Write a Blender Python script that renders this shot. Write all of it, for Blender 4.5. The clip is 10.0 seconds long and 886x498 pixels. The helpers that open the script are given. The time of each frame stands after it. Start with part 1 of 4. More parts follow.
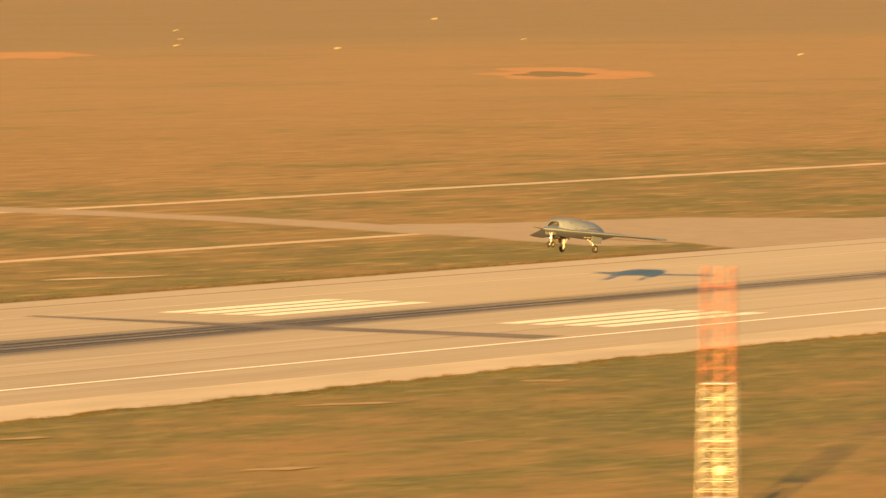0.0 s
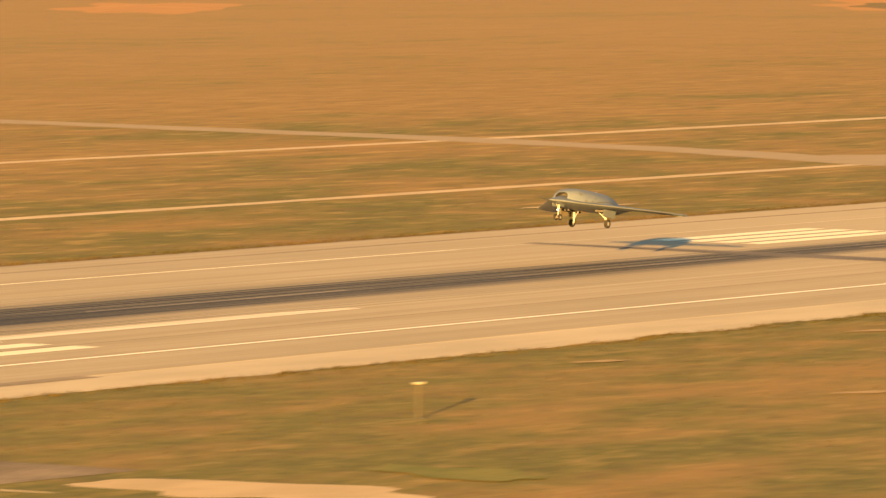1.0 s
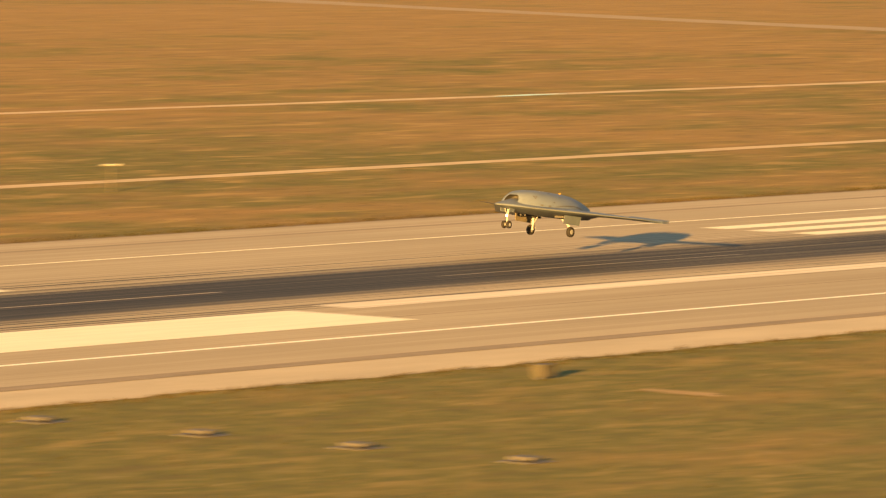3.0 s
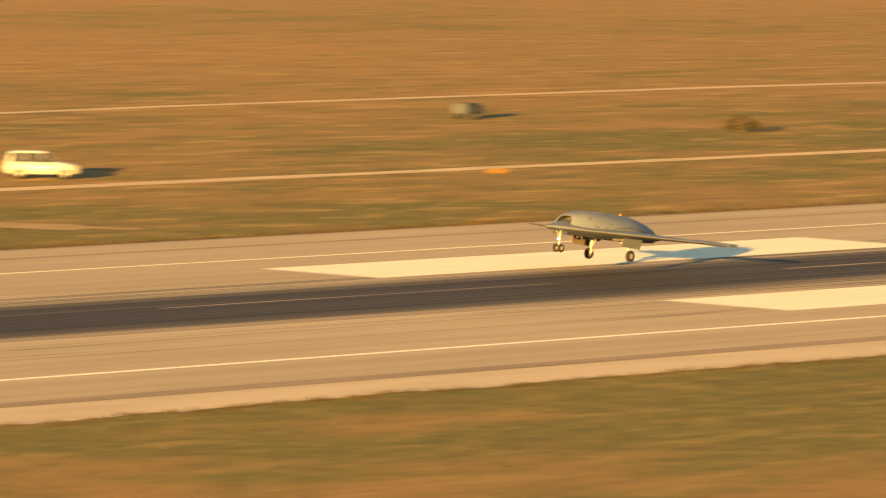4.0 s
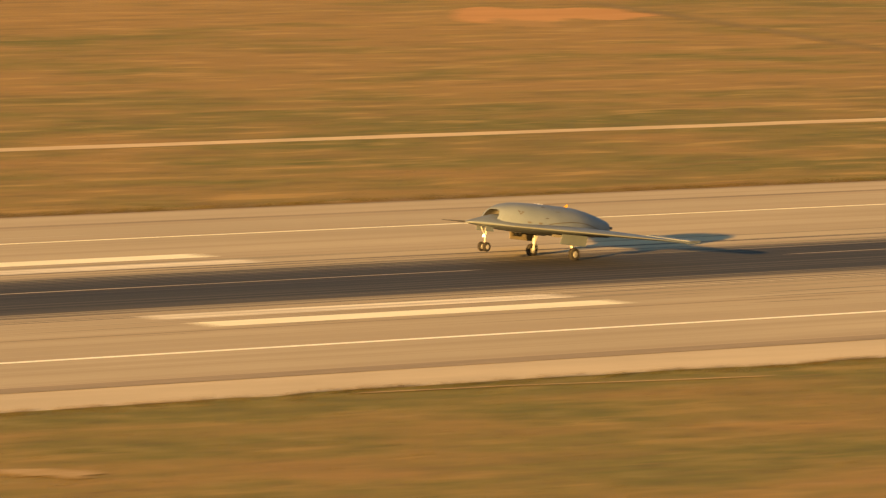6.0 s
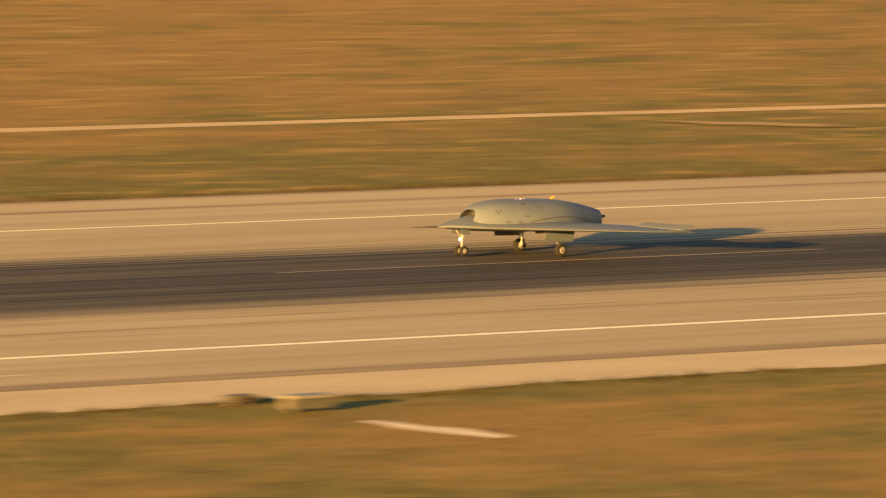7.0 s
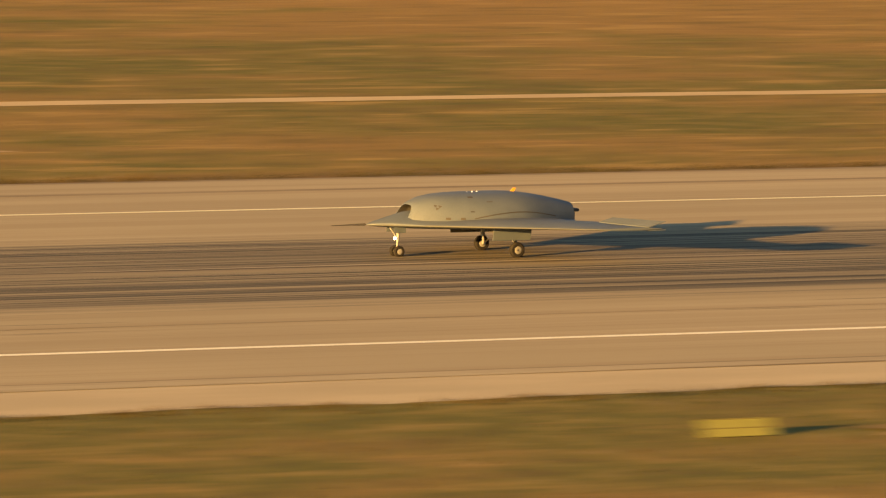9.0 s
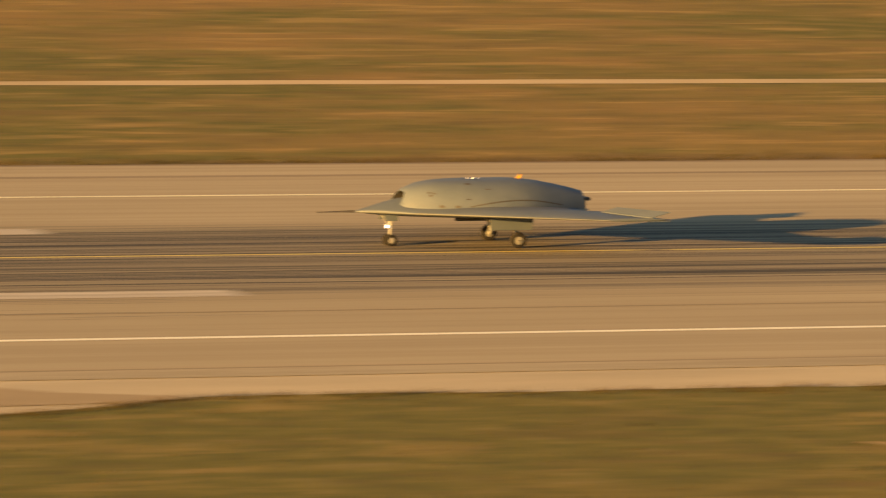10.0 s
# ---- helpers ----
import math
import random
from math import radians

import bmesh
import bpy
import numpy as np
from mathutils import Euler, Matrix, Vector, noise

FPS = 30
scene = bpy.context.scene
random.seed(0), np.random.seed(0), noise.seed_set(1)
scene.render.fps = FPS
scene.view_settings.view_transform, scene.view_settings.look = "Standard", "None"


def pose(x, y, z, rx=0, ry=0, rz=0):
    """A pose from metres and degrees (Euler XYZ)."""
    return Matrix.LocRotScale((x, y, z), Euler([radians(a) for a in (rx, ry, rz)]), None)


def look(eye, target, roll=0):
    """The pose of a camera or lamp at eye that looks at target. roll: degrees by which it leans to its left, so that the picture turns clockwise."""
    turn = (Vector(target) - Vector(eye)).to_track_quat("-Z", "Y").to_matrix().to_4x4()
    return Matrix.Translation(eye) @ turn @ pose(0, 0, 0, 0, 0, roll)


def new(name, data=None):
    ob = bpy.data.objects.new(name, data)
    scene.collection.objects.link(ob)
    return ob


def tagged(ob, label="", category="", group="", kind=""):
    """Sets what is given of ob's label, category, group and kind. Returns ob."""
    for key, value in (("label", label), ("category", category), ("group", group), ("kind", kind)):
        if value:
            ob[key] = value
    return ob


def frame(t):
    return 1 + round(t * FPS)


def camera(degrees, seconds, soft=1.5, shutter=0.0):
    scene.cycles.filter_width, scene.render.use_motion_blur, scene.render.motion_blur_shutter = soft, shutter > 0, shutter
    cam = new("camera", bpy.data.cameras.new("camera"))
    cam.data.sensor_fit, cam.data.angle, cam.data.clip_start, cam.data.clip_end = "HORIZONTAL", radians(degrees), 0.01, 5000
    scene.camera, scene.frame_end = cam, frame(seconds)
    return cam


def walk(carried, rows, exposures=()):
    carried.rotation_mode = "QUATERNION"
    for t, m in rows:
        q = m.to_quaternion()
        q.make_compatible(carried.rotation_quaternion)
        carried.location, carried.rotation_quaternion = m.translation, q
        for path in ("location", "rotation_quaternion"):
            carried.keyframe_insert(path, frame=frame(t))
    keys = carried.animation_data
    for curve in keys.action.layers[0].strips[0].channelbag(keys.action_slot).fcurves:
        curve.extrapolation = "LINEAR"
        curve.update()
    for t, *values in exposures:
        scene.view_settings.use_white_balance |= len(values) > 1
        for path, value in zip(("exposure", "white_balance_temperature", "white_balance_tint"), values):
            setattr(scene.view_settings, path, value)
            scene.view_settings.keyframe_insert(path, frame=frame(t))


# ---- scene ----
# ---------------------------------------------------------------- camera
PATH = [
    (0.0, -110.29, -265.57, 27.26, -60.920, -2.372, -0.239),
    (0.1, -112.38, -264.72, 27.32, -60.723, -2.423, -0.229),
    (0.2, -114.48, -263.87, 27.39, -60.492, -2.474, -0.220),
    (0.3, -116.58, -263.02, 27.45, -60.295, -2.532, -0.211),
    (0.4, -118.69, -262.17, 27.51, -60.067, -2.608, -0.202),
    (0.5, -120.81, -261.33, 27.58, -59.880, -2.661, -0.238),
    (0.6, -122.94, -260.50, 27.64, -59.727, -2.717, -0.274),
    (0.7, -125.10, -259.68, 27.69, -59.590, -2.767, -0.310),
    (0.8, -127.27, -258.86, 27.75, -59.450, -2.816, -0.370),
    (0.9, -129.47, -258.06, 27.81, -59.287, -2.863, -0.430),
    (1.0, -131.69, -257.27, 27.86, -59.132, -2.912, -0.490),
    (1.1, -133.94, -256.50, 27.91, -58.956, -2.955, -0.522),
    (1.2, -136.23, -255.74, 27.96, -58.780, -2.997, -0.555),
    (1.3, -138.55, -254.99, 28.00, -58.556, -3.043, -0.588),
    (1.4, -140.90, -254.27, 28.04, -58.292, -3.096, -0.621),
    (1.5, -143.30, -253.57, 28.08, -58.010, -3.149, -0.626),
    (1.6, -145.74, -252.89, 28.11, -57.670, -3.203, -0.659),
    (1.7, -148.23, -252.23, 28.14, -57.358, -3.253, -0.691),
    (1.8, -150.77, -251.59, 28.17, -56.999, -3.297, -0.723),
    (1.9, -153.36, -250.99, 28.19, -56.677, -3.339, -0.755),
    (2.0, -156.01, -250.40, 28.21, -56.316, -3.391, -0.787),
    (2.1, -158.71, -249.85, 28.22, -56.019, -3.437, -0.819),
    (2.2, -161.48, -249.33, 28.23, -55.776, -3.463, -0.852),
    (2.3, -164.31, -248.84, 28.23, -55.611, -3.468, -0.884),
    (2.4, -167.21, -248.38, 28.22, -55.579, -3.469, -0.916),
    (2.5, -170.17, -247.96, 28.21, -55.475, -3.481, -0.948),
    (2.6, -173.21, -247.57, 28.20, -55.400, -3.486, -0.974),
    (2.7, -176.32, -247.22, 28.17, -55.214, -3.501, -1.000),
    (2.8, -179.50, -246.90, 28.15, -54.960, -3.520, -1.025),
    (2.9, -182.74, -246.61, 28.11, -54.643, -3.548, -1.050),
    (3.0, -186.04, -246.36, 28.08, -54.322, -3.571, -1.075),
    (3.1, -189.40, -246.13, 28.04, -53.963, -3.589, -1.110),
    (3.2, -192.81, -245.93, 28.00, -53.469, -3.612, -1.145),
    (4.3, -233.06, -245.29, 27.52, -49.952, -3.779, -1.316),
    (4.4, -236.88, -245.34, 27.49, -49.660, -3.796, -1.324),
    (4.5, -240.72, -245.40, 27.46, -49.345, -3.811, -1.332),
    (4.6, -244.57, -245.48, 27.44, -49.038, -3.830, -1.337),
    (4.7, -248.43, -245.56, 27.42, -48.713, -3.857, -1.342),
    (4.8, -252.30, -245.66, 27.41, -48.392, -3.886, -1.348),
    (4.9, -256.16, -245.76, 27.41, -48.031, -3.917, -1.353),
    (5.0, -260.03, -245.87, 27.42, -47.686, -3.951, -1.358),
    (5.1, -263.89, -245.98, 27.43, -47.323, -3.991, -1.363),
    (5.2, -267.74, -246.10, 27.45, -46.959, -4.031, -1.368),
    (5.3, -271.60, -246.22, 27.48, -46.546, -4.075, -1.374),
    (5.4, -275.45, -246.35, 27.51, -46.119, -4.126, -1.379),
    (5.5, -279.29, -246.48, 27.55, -45.699, -4.179, -1.384),
    (5.6, -283.14, -246.61, 27.59, -45.280, -4.238, -1.400),
    (5.7, -286.98, -246.75, 27.64, -44.851, -4.292, -1.416),
    (5.8, -290.81, -246.89, 27.69, -44.395, -4.347, -1.431),
    (5.9, -294.65, -247.03, 27.75, -43.931, -4.405, -1.439),
    (6.0, -298.48, -247.17, 27.80, -43.433, -4.459, -1.446),
    (6.1, -302.31, -247.31, 27.86, -42.949, -4.512, -1.455),
    (6.2, -306.14, -247.45, 27.92, -42.454, -4.567, -1.465),
    (7.3, -348.17, -248.85, 28.52, -38.034, -5.001, -1.583),
    (7.4, -351.99, -248.95, 28.55, -37.567, -5.044, -1.568),
    (7.5, -355.81, -249.05, 28.57, -37.054, -5.088, -1.553),
    (7.6, -359.63, -249.14, 28.59, -36.530, -5.136, -1.552),
    (7.7, -363.45, -249.22, 28.60, -35.995, -5.185, -1.551),
    (7.8, -367.28, -249.29, 28.61, -35.341, -5.234, -1.549),
    (7.9, -371.10, -249.36, 28.61, -34.612, -5.286, -1.548),
    (8.0, -374.92, -249.42, 28.60, -33.774, -5.342, -1.547),
    (8.1, -378.75, -249.48, 28.59, -33.046, -5.391, -1.554),
    (8.2, -382.58, -249.53, 28.57, -32.279, -5.436, -1.560),
    (8.3, -386.40, -249.58, 28.55, -31.696, -5.464, -1.566),
    (8.4, -390.23, -249.62, 28.52, -31.358, -5.470, -1.573),
    (8.5, -394.06, -249.66, 28.49, -30.967, -5.467, -1.579),
    (8.6, -397.89, -249.70, 28.45, -30.690, -5.463, -1.576),
    (8.7, -401.71, -249.73, 28.41, -30.265, -5.470, -1.572),
    (8.8, -405.54, -249.75, 28.37, -29.836, -5.486, -1.569),
    (8.9, -409.37, -249.77, 28.32, -29.222, -5.505, -1.565),
    (9.0, -413.20, -249.79, 28.27, -28.572, -5.527, -1.562),
    (9.1, -417.03, -249.81, 28.22, -27.946, -5.555, -1.588),
    (9.2, -420.86, -249.83, 28.17, -27.223, -5.582, -1.615),
    (9.3, -424.69, -249.84, 28.11, -26.495, -5.613, -1.642),
    (9.4, -428.53, -249.85, 28.05, -25.755, -5.647, -1.668),
    (9.5, -432.36, -249.86, 27.99, -25.088, -5.675, -1.695),
    (9.6, -436.19, -249.86, 27.93, -24.418, -5.706, -1.690),
    (9.7, -440.02, -249.87, 27.86, -23.748, -5.729, -1.685),
    (9.8, -443.85, -249.88, 27.80, -23.160, -5.747, -1.680),
    (9.9, -447.68, -249.88, 27.73, -22.600, -5.766, -1.674),
    (10.0, -451.52, -249.89, 27.67, -22.085, -5.784, -1.669),
]
cam = camera(6.499, 10.0, soft=1.2, shutter=0.5)
walk(cam, [(t, pose(x, y, z, 90 + pitch, roll, yaw)) for t, x, y, z, yaw, pitch, roll in PATH],
     exposures=((0.0, 2.78, 6500, 10), (4.0, 2.56, 6540, 10), (7.0, 2.37, 6500, 10), (10.0, 2.17, 6310, 10)))

# ---------------------------------------------------------------- light
SUN_WAY = Vector((0.930, 0.345, -0.124)).normalized()
world = bpy.data.worlds.new("world")
world.use_nodes = True
scene.world = world
wn = world.node_tree
sky = wn.nodes.new("ShaderNodeTexSky")
sky.sky_type = "NISHITA"
sky.sun_disc = False
sky.sun_elevation = math.asin(-SUN_WAY.z)
sky.sun_rotation = math.atan2(-SUN_WAY.x, -SUN_WAY.y)
sky.dust_density = 1.0
bg = wn.nodes["Background"]
bg.inputs["Strength"].default_value = 0.035
wn.links.new(sky.outputs["Color"], bg.inputs["Color"])
sun_data = bpy.data.lights.new("sun", "SUN")
sun_data.energy = 5.45
sun_data.angle = radians(0.6)
sun_data.color = (1.0, 0.503, 0.112)
sun = new("sun", sun_data)
sun.matrix_world = look(tuple(-SUN_WAY * 200), (0, 0, 0))


# ---------------------------------------------------------------- materials
class Nodes:
    """A short way to wire a node material."""

    def __init__(self, name, rough=0.8, metal=0.0):
        self.mat = bpy.data.materials.new(name)
        self.mat.use_nodes = True
        self.tree = self.mat.node_tree
        self.bsdf = self.tree.nodes["Principled BSDF"]
        self.bsdf.inputs["Roughness"].default_value = rough
        self.bsdf.inputs["Metallic"].default_value = metal
        self.bsdf.inputs["Specular IOR Level"].default_value = 0.12 if rough > 0.75 else 0.5
        self.coord = self.tree.nodes.new("ShaderNodeTexCoord").outputs["Object"]

    def put(self, socket, value):
        if isinstance(value, bpy.types.NodeSocket):
            self.tree.links.new(value, socket)
        else:
            socket.default_value = value

    def noise(self, scale, stretch=(1, 1, 1), detail=4.0, rough=0.55, shift=(0, 0, 0)):
        m = self.tree.nodes.new("ShaderNodeMapping")
        self.tree.links.new(self.coord, m.inputs["Vector"])
        m.inputs["Scale"].default_value = stretch
        m.inputs["Location"].default_value = shift
        n = self.tree.nodes.new("ShaderNodeTexNoise")
        n.inputs["Scale"].default_value = scale
        n.inputs["Detail"].default_value = detail
        n.inputs["Roughness"].default_value = rough
        self.tree.links.new(m.outputs["Vector"], n.inputs["Vector"])
        return n.outputs["Fac"]

    def math(self, op, a, b=0.0, c=0.0):
        n = self.tree.nodes.new("ShaderNodeMath")
        n.operation = op
        for socket, value in zip(n.inputs, (a, b, c)):
            self.put(socket, value)
        return n.outputs[0]

    def span(self, value, lo, hi, a=0.0, b=1.0):
        n = self.tree.nodes.new("ShaderNodeMapRange")
        n.interpolation_type = "SMOOTHSTEP"
        for key, v in (("Value", value), ("From Min", lo), ("From Max", hi), ("To Min", a), ("To Max", b)):
            self.put(n.inputs[key], v)
        return n.outputs["Result"]

    def mix(self, fac, a, b):
        n = self.tree.nodes.new("ShaderNodeMix")
        n.data_type = "RGBA"
        self.put(n.inputs["Factor"], fac)
        for socket, value in ((n.inputs[6], a), (n.inputs[7], b)):
            self.put(socket, value if isinstance(value, bpy.types.NodeSocket) else (*value, 1.0))
        return n.outputs[2]

    def axes(self):
        n = self.tree.nodes.new("ShaderNodeSeparateXYZ")
        self.tree.links.new(self.coord, n.inputs[0])
        return n.outputs[0], n.outputs[1], n.outputs[2]

    def bump(self, height, distance, strength=0.6):
        n = self.tree.nodes.new("ShaderNodeBump")
        n.inputs["Strength"].default_value = strength
        n.inputs["Distance"].default_value = distance
        self.put(n.inputs["Height"], height)
        self.tree.links.new(n.outputs["Normal"], self.bsdf.inputs["Normal"])

    def colour(self, value):
        self.put(self.bsdf.inputs["Base Color"], value)
        return self.mat


def worn(name, a, b, scale=3.0, rough=0.7, metal=0.0, stretch=(1, 1, 1), fine=40.0, bump=0.0):
    """A surface of two near colours, mottled at a coarse and a fine scale."""
    n = Nodes(name, rough, metal)
    coarse = n.noise(scale, stretch)
    grain = n.noise(fine, stretch, 2.0)
    fac = n.span(n.math("ADD", n.math("MULTIPLY", coarse, 0.7), n.math("MULTIPLY", grain, 0.3)), 0.35, 0.65)
    if bump:
        n.bump(grain, bump)
    return n.colour(n.mix(fac, a, b))


def glow(name, colour, strength):
    n = Nodes(name, 0.4)
    n.bsdf.inputs["Emission Color"].default_value = (*colour, 1)
    n.bsdf.inputs["Emission Strength"].default_value = strength
    return n.colour((*colour, 1))


def grass_material():
    n = Nodes("dry_grass", 0.95)
    x, y, z = n.axes()
    broad = n.noise(0.018, (0.5, 1, 1), 5.0, 0.6)
    patch = n.noise(0.11, (0.55, 1, 1), 5.0, 0.62, (7, 3, 0))
    clump = n.noise(0.55, (0.7, 1, 1), 5.0, 0.62, (2, 9, 0))
    grain = n.noise(5.0, (1, 1, 1), 3.0, 0.7)
    away = n.math("ABSOLUTE", y)
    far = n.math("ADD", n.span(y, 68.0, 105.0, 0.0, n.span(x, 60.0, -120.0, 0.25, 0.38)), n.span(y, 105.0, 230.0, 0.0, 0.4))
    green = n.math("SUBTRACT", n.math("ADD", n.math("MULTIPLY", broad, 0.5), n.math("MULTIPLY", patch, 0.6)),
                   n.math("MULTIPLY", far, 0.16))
    # a lusher stretch beside the touchdown zone, drier ground towards the threshold
    lush_zone = n.math("MULTIPLY", n.span(y, -36.0, -39.0), n.math("MULTIPLY", n.span(x, 20.0, 45.0), n.span(x, 125.0, 105.0)))
    green = n.math("ADD", green, n.math("MULTIPLY", lush_zone, 0.13))
    green = n.math("SUBTRACT", green, n.math("MULTIPLY", n.span(x, 170.0, 230.0, 0.0, 0.015), n.span(y, -44.0, -50.0)))
    green = n.math("ADD", green, n.math("MULTIPLY", n.span(x, -225.0, -300.0, 0.0, 0.06), n.span(y, -36.0, -39.0)))
    green = n.span(green, 0.42, 0.62)
    strip = n.span(n.math("ADD", n.math("MULTIPLY", y, -1.0), n.math("MULTIPLY", patch, -9.0)), 40.5, 35.5)
    strip = n.math("MULTIPLY", strip, n.span(y, -30.0, -36.0))
    verge = n.math("MULTIPLY", n.math("MAXIMUM", n.math("MULTIPLY", n.span(away, 48.0, 38.0), 0.5),
                   n.math("MULTIPLY", n.span(x, -220.0, -300.0, 0.15, 0.8), n.span(away, 84.0, 52.0))), n.span(patch, 0.25, 0.45))
    green = n.math("MAXIMUM", n.math("MAXIMUM", green, n.math("MULTIPLY", verge, 0.5)), n.math("MULTIPLY", strip, 0.95))
    dry = n.mix(n.span(patch, 0.40, 0.60), (0.28, 0.182, 0.056), (0.345, 0.217, 0.067))
    lush = n.mix(n.span(clump, 0.35, 0.65), (0.112, 0.116, 0.022), (0.180, 0.158, 0.036))
    base = n.mix(green, dry, lush)
    base = n.mix(n.span(clump, 0.56, 0.74, 0.0, 0.32), base, (0.38, 0.285, 0.14))
    base = n.mix(n.span(clump, 0.45, 0.28, 0.0, 0.5), base, (0.115, 0.084, 0.036))
    base = n.mix(n.span(grain, 0.4, 0.62, 0.0, 0.3), base, (0.12, 0.09, 0.045))
    # drifts of darker, bleached and rusty growth
    wisp = n.noise(1.0, (0.12, 0.34, 1), 4.0, 0.6, (4, 6, 0))
    rust = n.noise(0.045, (0.5, 1, 1), 5.0, 0.65, (9, 14, 0))
    base = n.mix(n.span(wisp, 0.52, 0.68, 0.0, n.math("MINIMUM", n.span(y, -30.0, 30.0, 0.45, 0.7), n.span(y, 110.0, 320.0, 0.7, 0.2))), base, (0.145, 0.108, 0.036))
    base = n.mix(n.span(wisp, 0.47, 0.33, 0.0, n.math("MINIMUM", n.span(y, -30.0, 30.0, 0.3, 0.6), n.span(y, 110.0, 320.0, 0.6, 0.2))), base, (0.40, 0.272, 0.092))
    base = n.mix(n.span(rust, 0.54, 0.68, 0.0, 0.35), base, (0.35, 0.205, 0.066))
    # haze painted into the grass colour far out, with greyer scrub farthest
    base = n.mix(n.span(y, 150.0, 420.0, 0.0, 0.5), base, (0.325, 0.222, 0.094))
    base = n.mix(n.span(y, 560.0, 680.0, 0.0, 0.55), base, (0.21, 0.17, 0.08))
    # taller brown weeds along the far edge of the runway
    weeds = n.math("MULTIPLY", n.span(n.math("ADD", y, n.math("MULTIPLY", patch, 7.0)), 41.0, 37.5), n.span(y, 30.0, 33.0))
    base = n.mix(n.math("MULTIPLY", weeds, 0.7), base, (0.135, 0.088, 0.04))
    n.bump(n.math("ADD", n.math("MULTIPLY", clump, 0.6), n.math("MULTIPLY", grain, 0.4)), 0.18, 0.5)
    return n.colour(base)


def runway_material():
    """Pale concrete with long rubber deposits in the wheel tracks of the touchdown zone."""
    n = Nodes("runway_concrete", 0.82)
    x, y, z = n.axes()
    mottled = n.noise(0.06, (0.35, 1, 1), 5.0, 0.6)
    lane = n.noise(1.0, (0.006, 0.55, 1), 4.0, 0.65)
    streak = n.noise(1.0, (0.006, 1.25, 1), 6.0, 0.75, (3, 1, 0))
    grain = n.noise(9.0, (1, 1, 1), 3.0, 0.6)
    base = n.mix(n.span(mottled, 0.35, 0.68), (0.378, 0.331, 0.225), (0.445, 0.388, 0.267))
    base = n.mix(n.span(lane, 0.42, 0.60, 0.0, 0.45), base, (0.305, 0.258, 0.172))
    hair = n.noise(1.0, (0.008, 2.2, 1), 5.0, 0.75, (21, 8, 0))
    base = n.mix(n.span(hair, 0.57, 0.66, 0.0, 0.32), base, (0.22, 0.185, 0.125))
    base = n.mix(n.span(grain, 0.4, 0.65, 0.0, 0.18), base, (0.25, 0.225, 0.19))
    # paler slabs towards the threshold
    base = n.mix(n.span(x, 300.0, 400.0, 0.0, 0.6), base, (0.46, 0.40, 0.27))
    # fine pale and dark strokes along the runway
    base = n.mix(n.span(streak, 0.62, 0.70, 0.0, 0.45), base, (0.50, 0.45, 0.36))
    # rubber: width and weight change along the runway, laid down in many thin strokes
    fine = n.noise(1.0, (0.005, 3.4, 1), 5.0, 0.75, (5, 2, 0))
    middle = n.math("SUBTRACT", y, n.math("ADD", n.span(x, 160.0, 60.0, 2.1, -0.1), n.span(x, -60.0, -180.0, 0.0, 0.5)))
    half = n.span(x, 400.0, 230.0, 2.9, 5.9)
    half = n.math("ADD", half, n.span(x, 160.0, 60.0, 0.0, 0.8))
    half = n.math("ADD", half, n.span(x, -60.0, -180.0, 0.0, 3.5))
    wander = n.math("ADD", n.math("MULTIPLY", n.math("SUBTRACT", streak, 0.5), 7.0), n.math("MULTIPLY", n.math("SUBTRACT", fine, 0.5), 6.0))
    edge = n.math("SUBTRACT", n.math("ABSOLUTE", n.math("ADD", middle, wander)), half)
    body = n.span(edge, 1.9, -2.2)
    weight = n.math("MULTIPLY", n.span(x, 560.0, 380.0, 0.7, 1.0), n.span(x, -120.0, -340.0, 1.0, 0.8))
    broken = n.math("MULTIPLY", n.span(streak, 0.64, 0.52, n.math("MINIMUM", n.span(x, -60.0, -330.0, 0.88, 0.4), n.span(x, 130.0, 230.0, 0.88, 0.5)), 1.0),
                    n.span(fine, 0.60, 0.47, n.math("MINIMUM", n.span(x, -60.0, -330.0, 0.9, 0.5), n.span(x, 130.0, 230.0, 0.9, 0.55)), 1.0))
    rubber = n.math("MULTIPLY", n.math("MULTIPLY", body, weight), broken)
    # farther on the deposit splits into separate dark and rubbed-off bands
    bands = n.noise(1.0, (0.010, 0.75, 1), 4.0, 0.6, (31, 3, 0))
    rubber = n.math("MULTIPLY", rubber, n.span(bands, 0.56, 0.44, n.span(x, -80.0, -330.0, 1.0, 0.45), 1.0))
    # single skid strokes beside the main deposit
    skid = n.noise(1.0, (0.010, 2.3, 1), 4.0, 0.65, (11, 5, 0))
    beside = n.span(n.math("ABSOLUTE", middle), 14.0, 7.0)
    strokes = n.math("MULTIPLY", n.math("MULTIPLY", n.span(skid, 0.53, 0.58), beside), n.span(x, 330.0, 180.0, 0.15, 0.9))
    rubber = n.math("MAXIMUM", rubber, strokes)
    # short thin skid marks on the near lane
    short = n.noise(1.0, (0.045, 1.7, 1), 3.0, 0.6, (17, 41, 0))
    lane_side = n.math("MULTIPLY", n.span(y, -6.0, -9.0), n.span(y, -22.0, -15.0))
    rubber = n.math("MAXIMUM", rubber, n.math("MULTIPLY", n.math("MULTIPLY", n.span(short, 0.62, 0.67), lane_side), n.span(x, 170.0, 110.0, 0.0, 0.5)))
    base = n.mix(rubber, base, (0.026, 0.026, 0.029))
    n.put(n.bsdf.inputs["Roughness"], n.span(rubber, 0.0, 1.0, 0.9, 0.8))
    n.bump(grain, 0.004, 0.4)
    return n.colour(base)


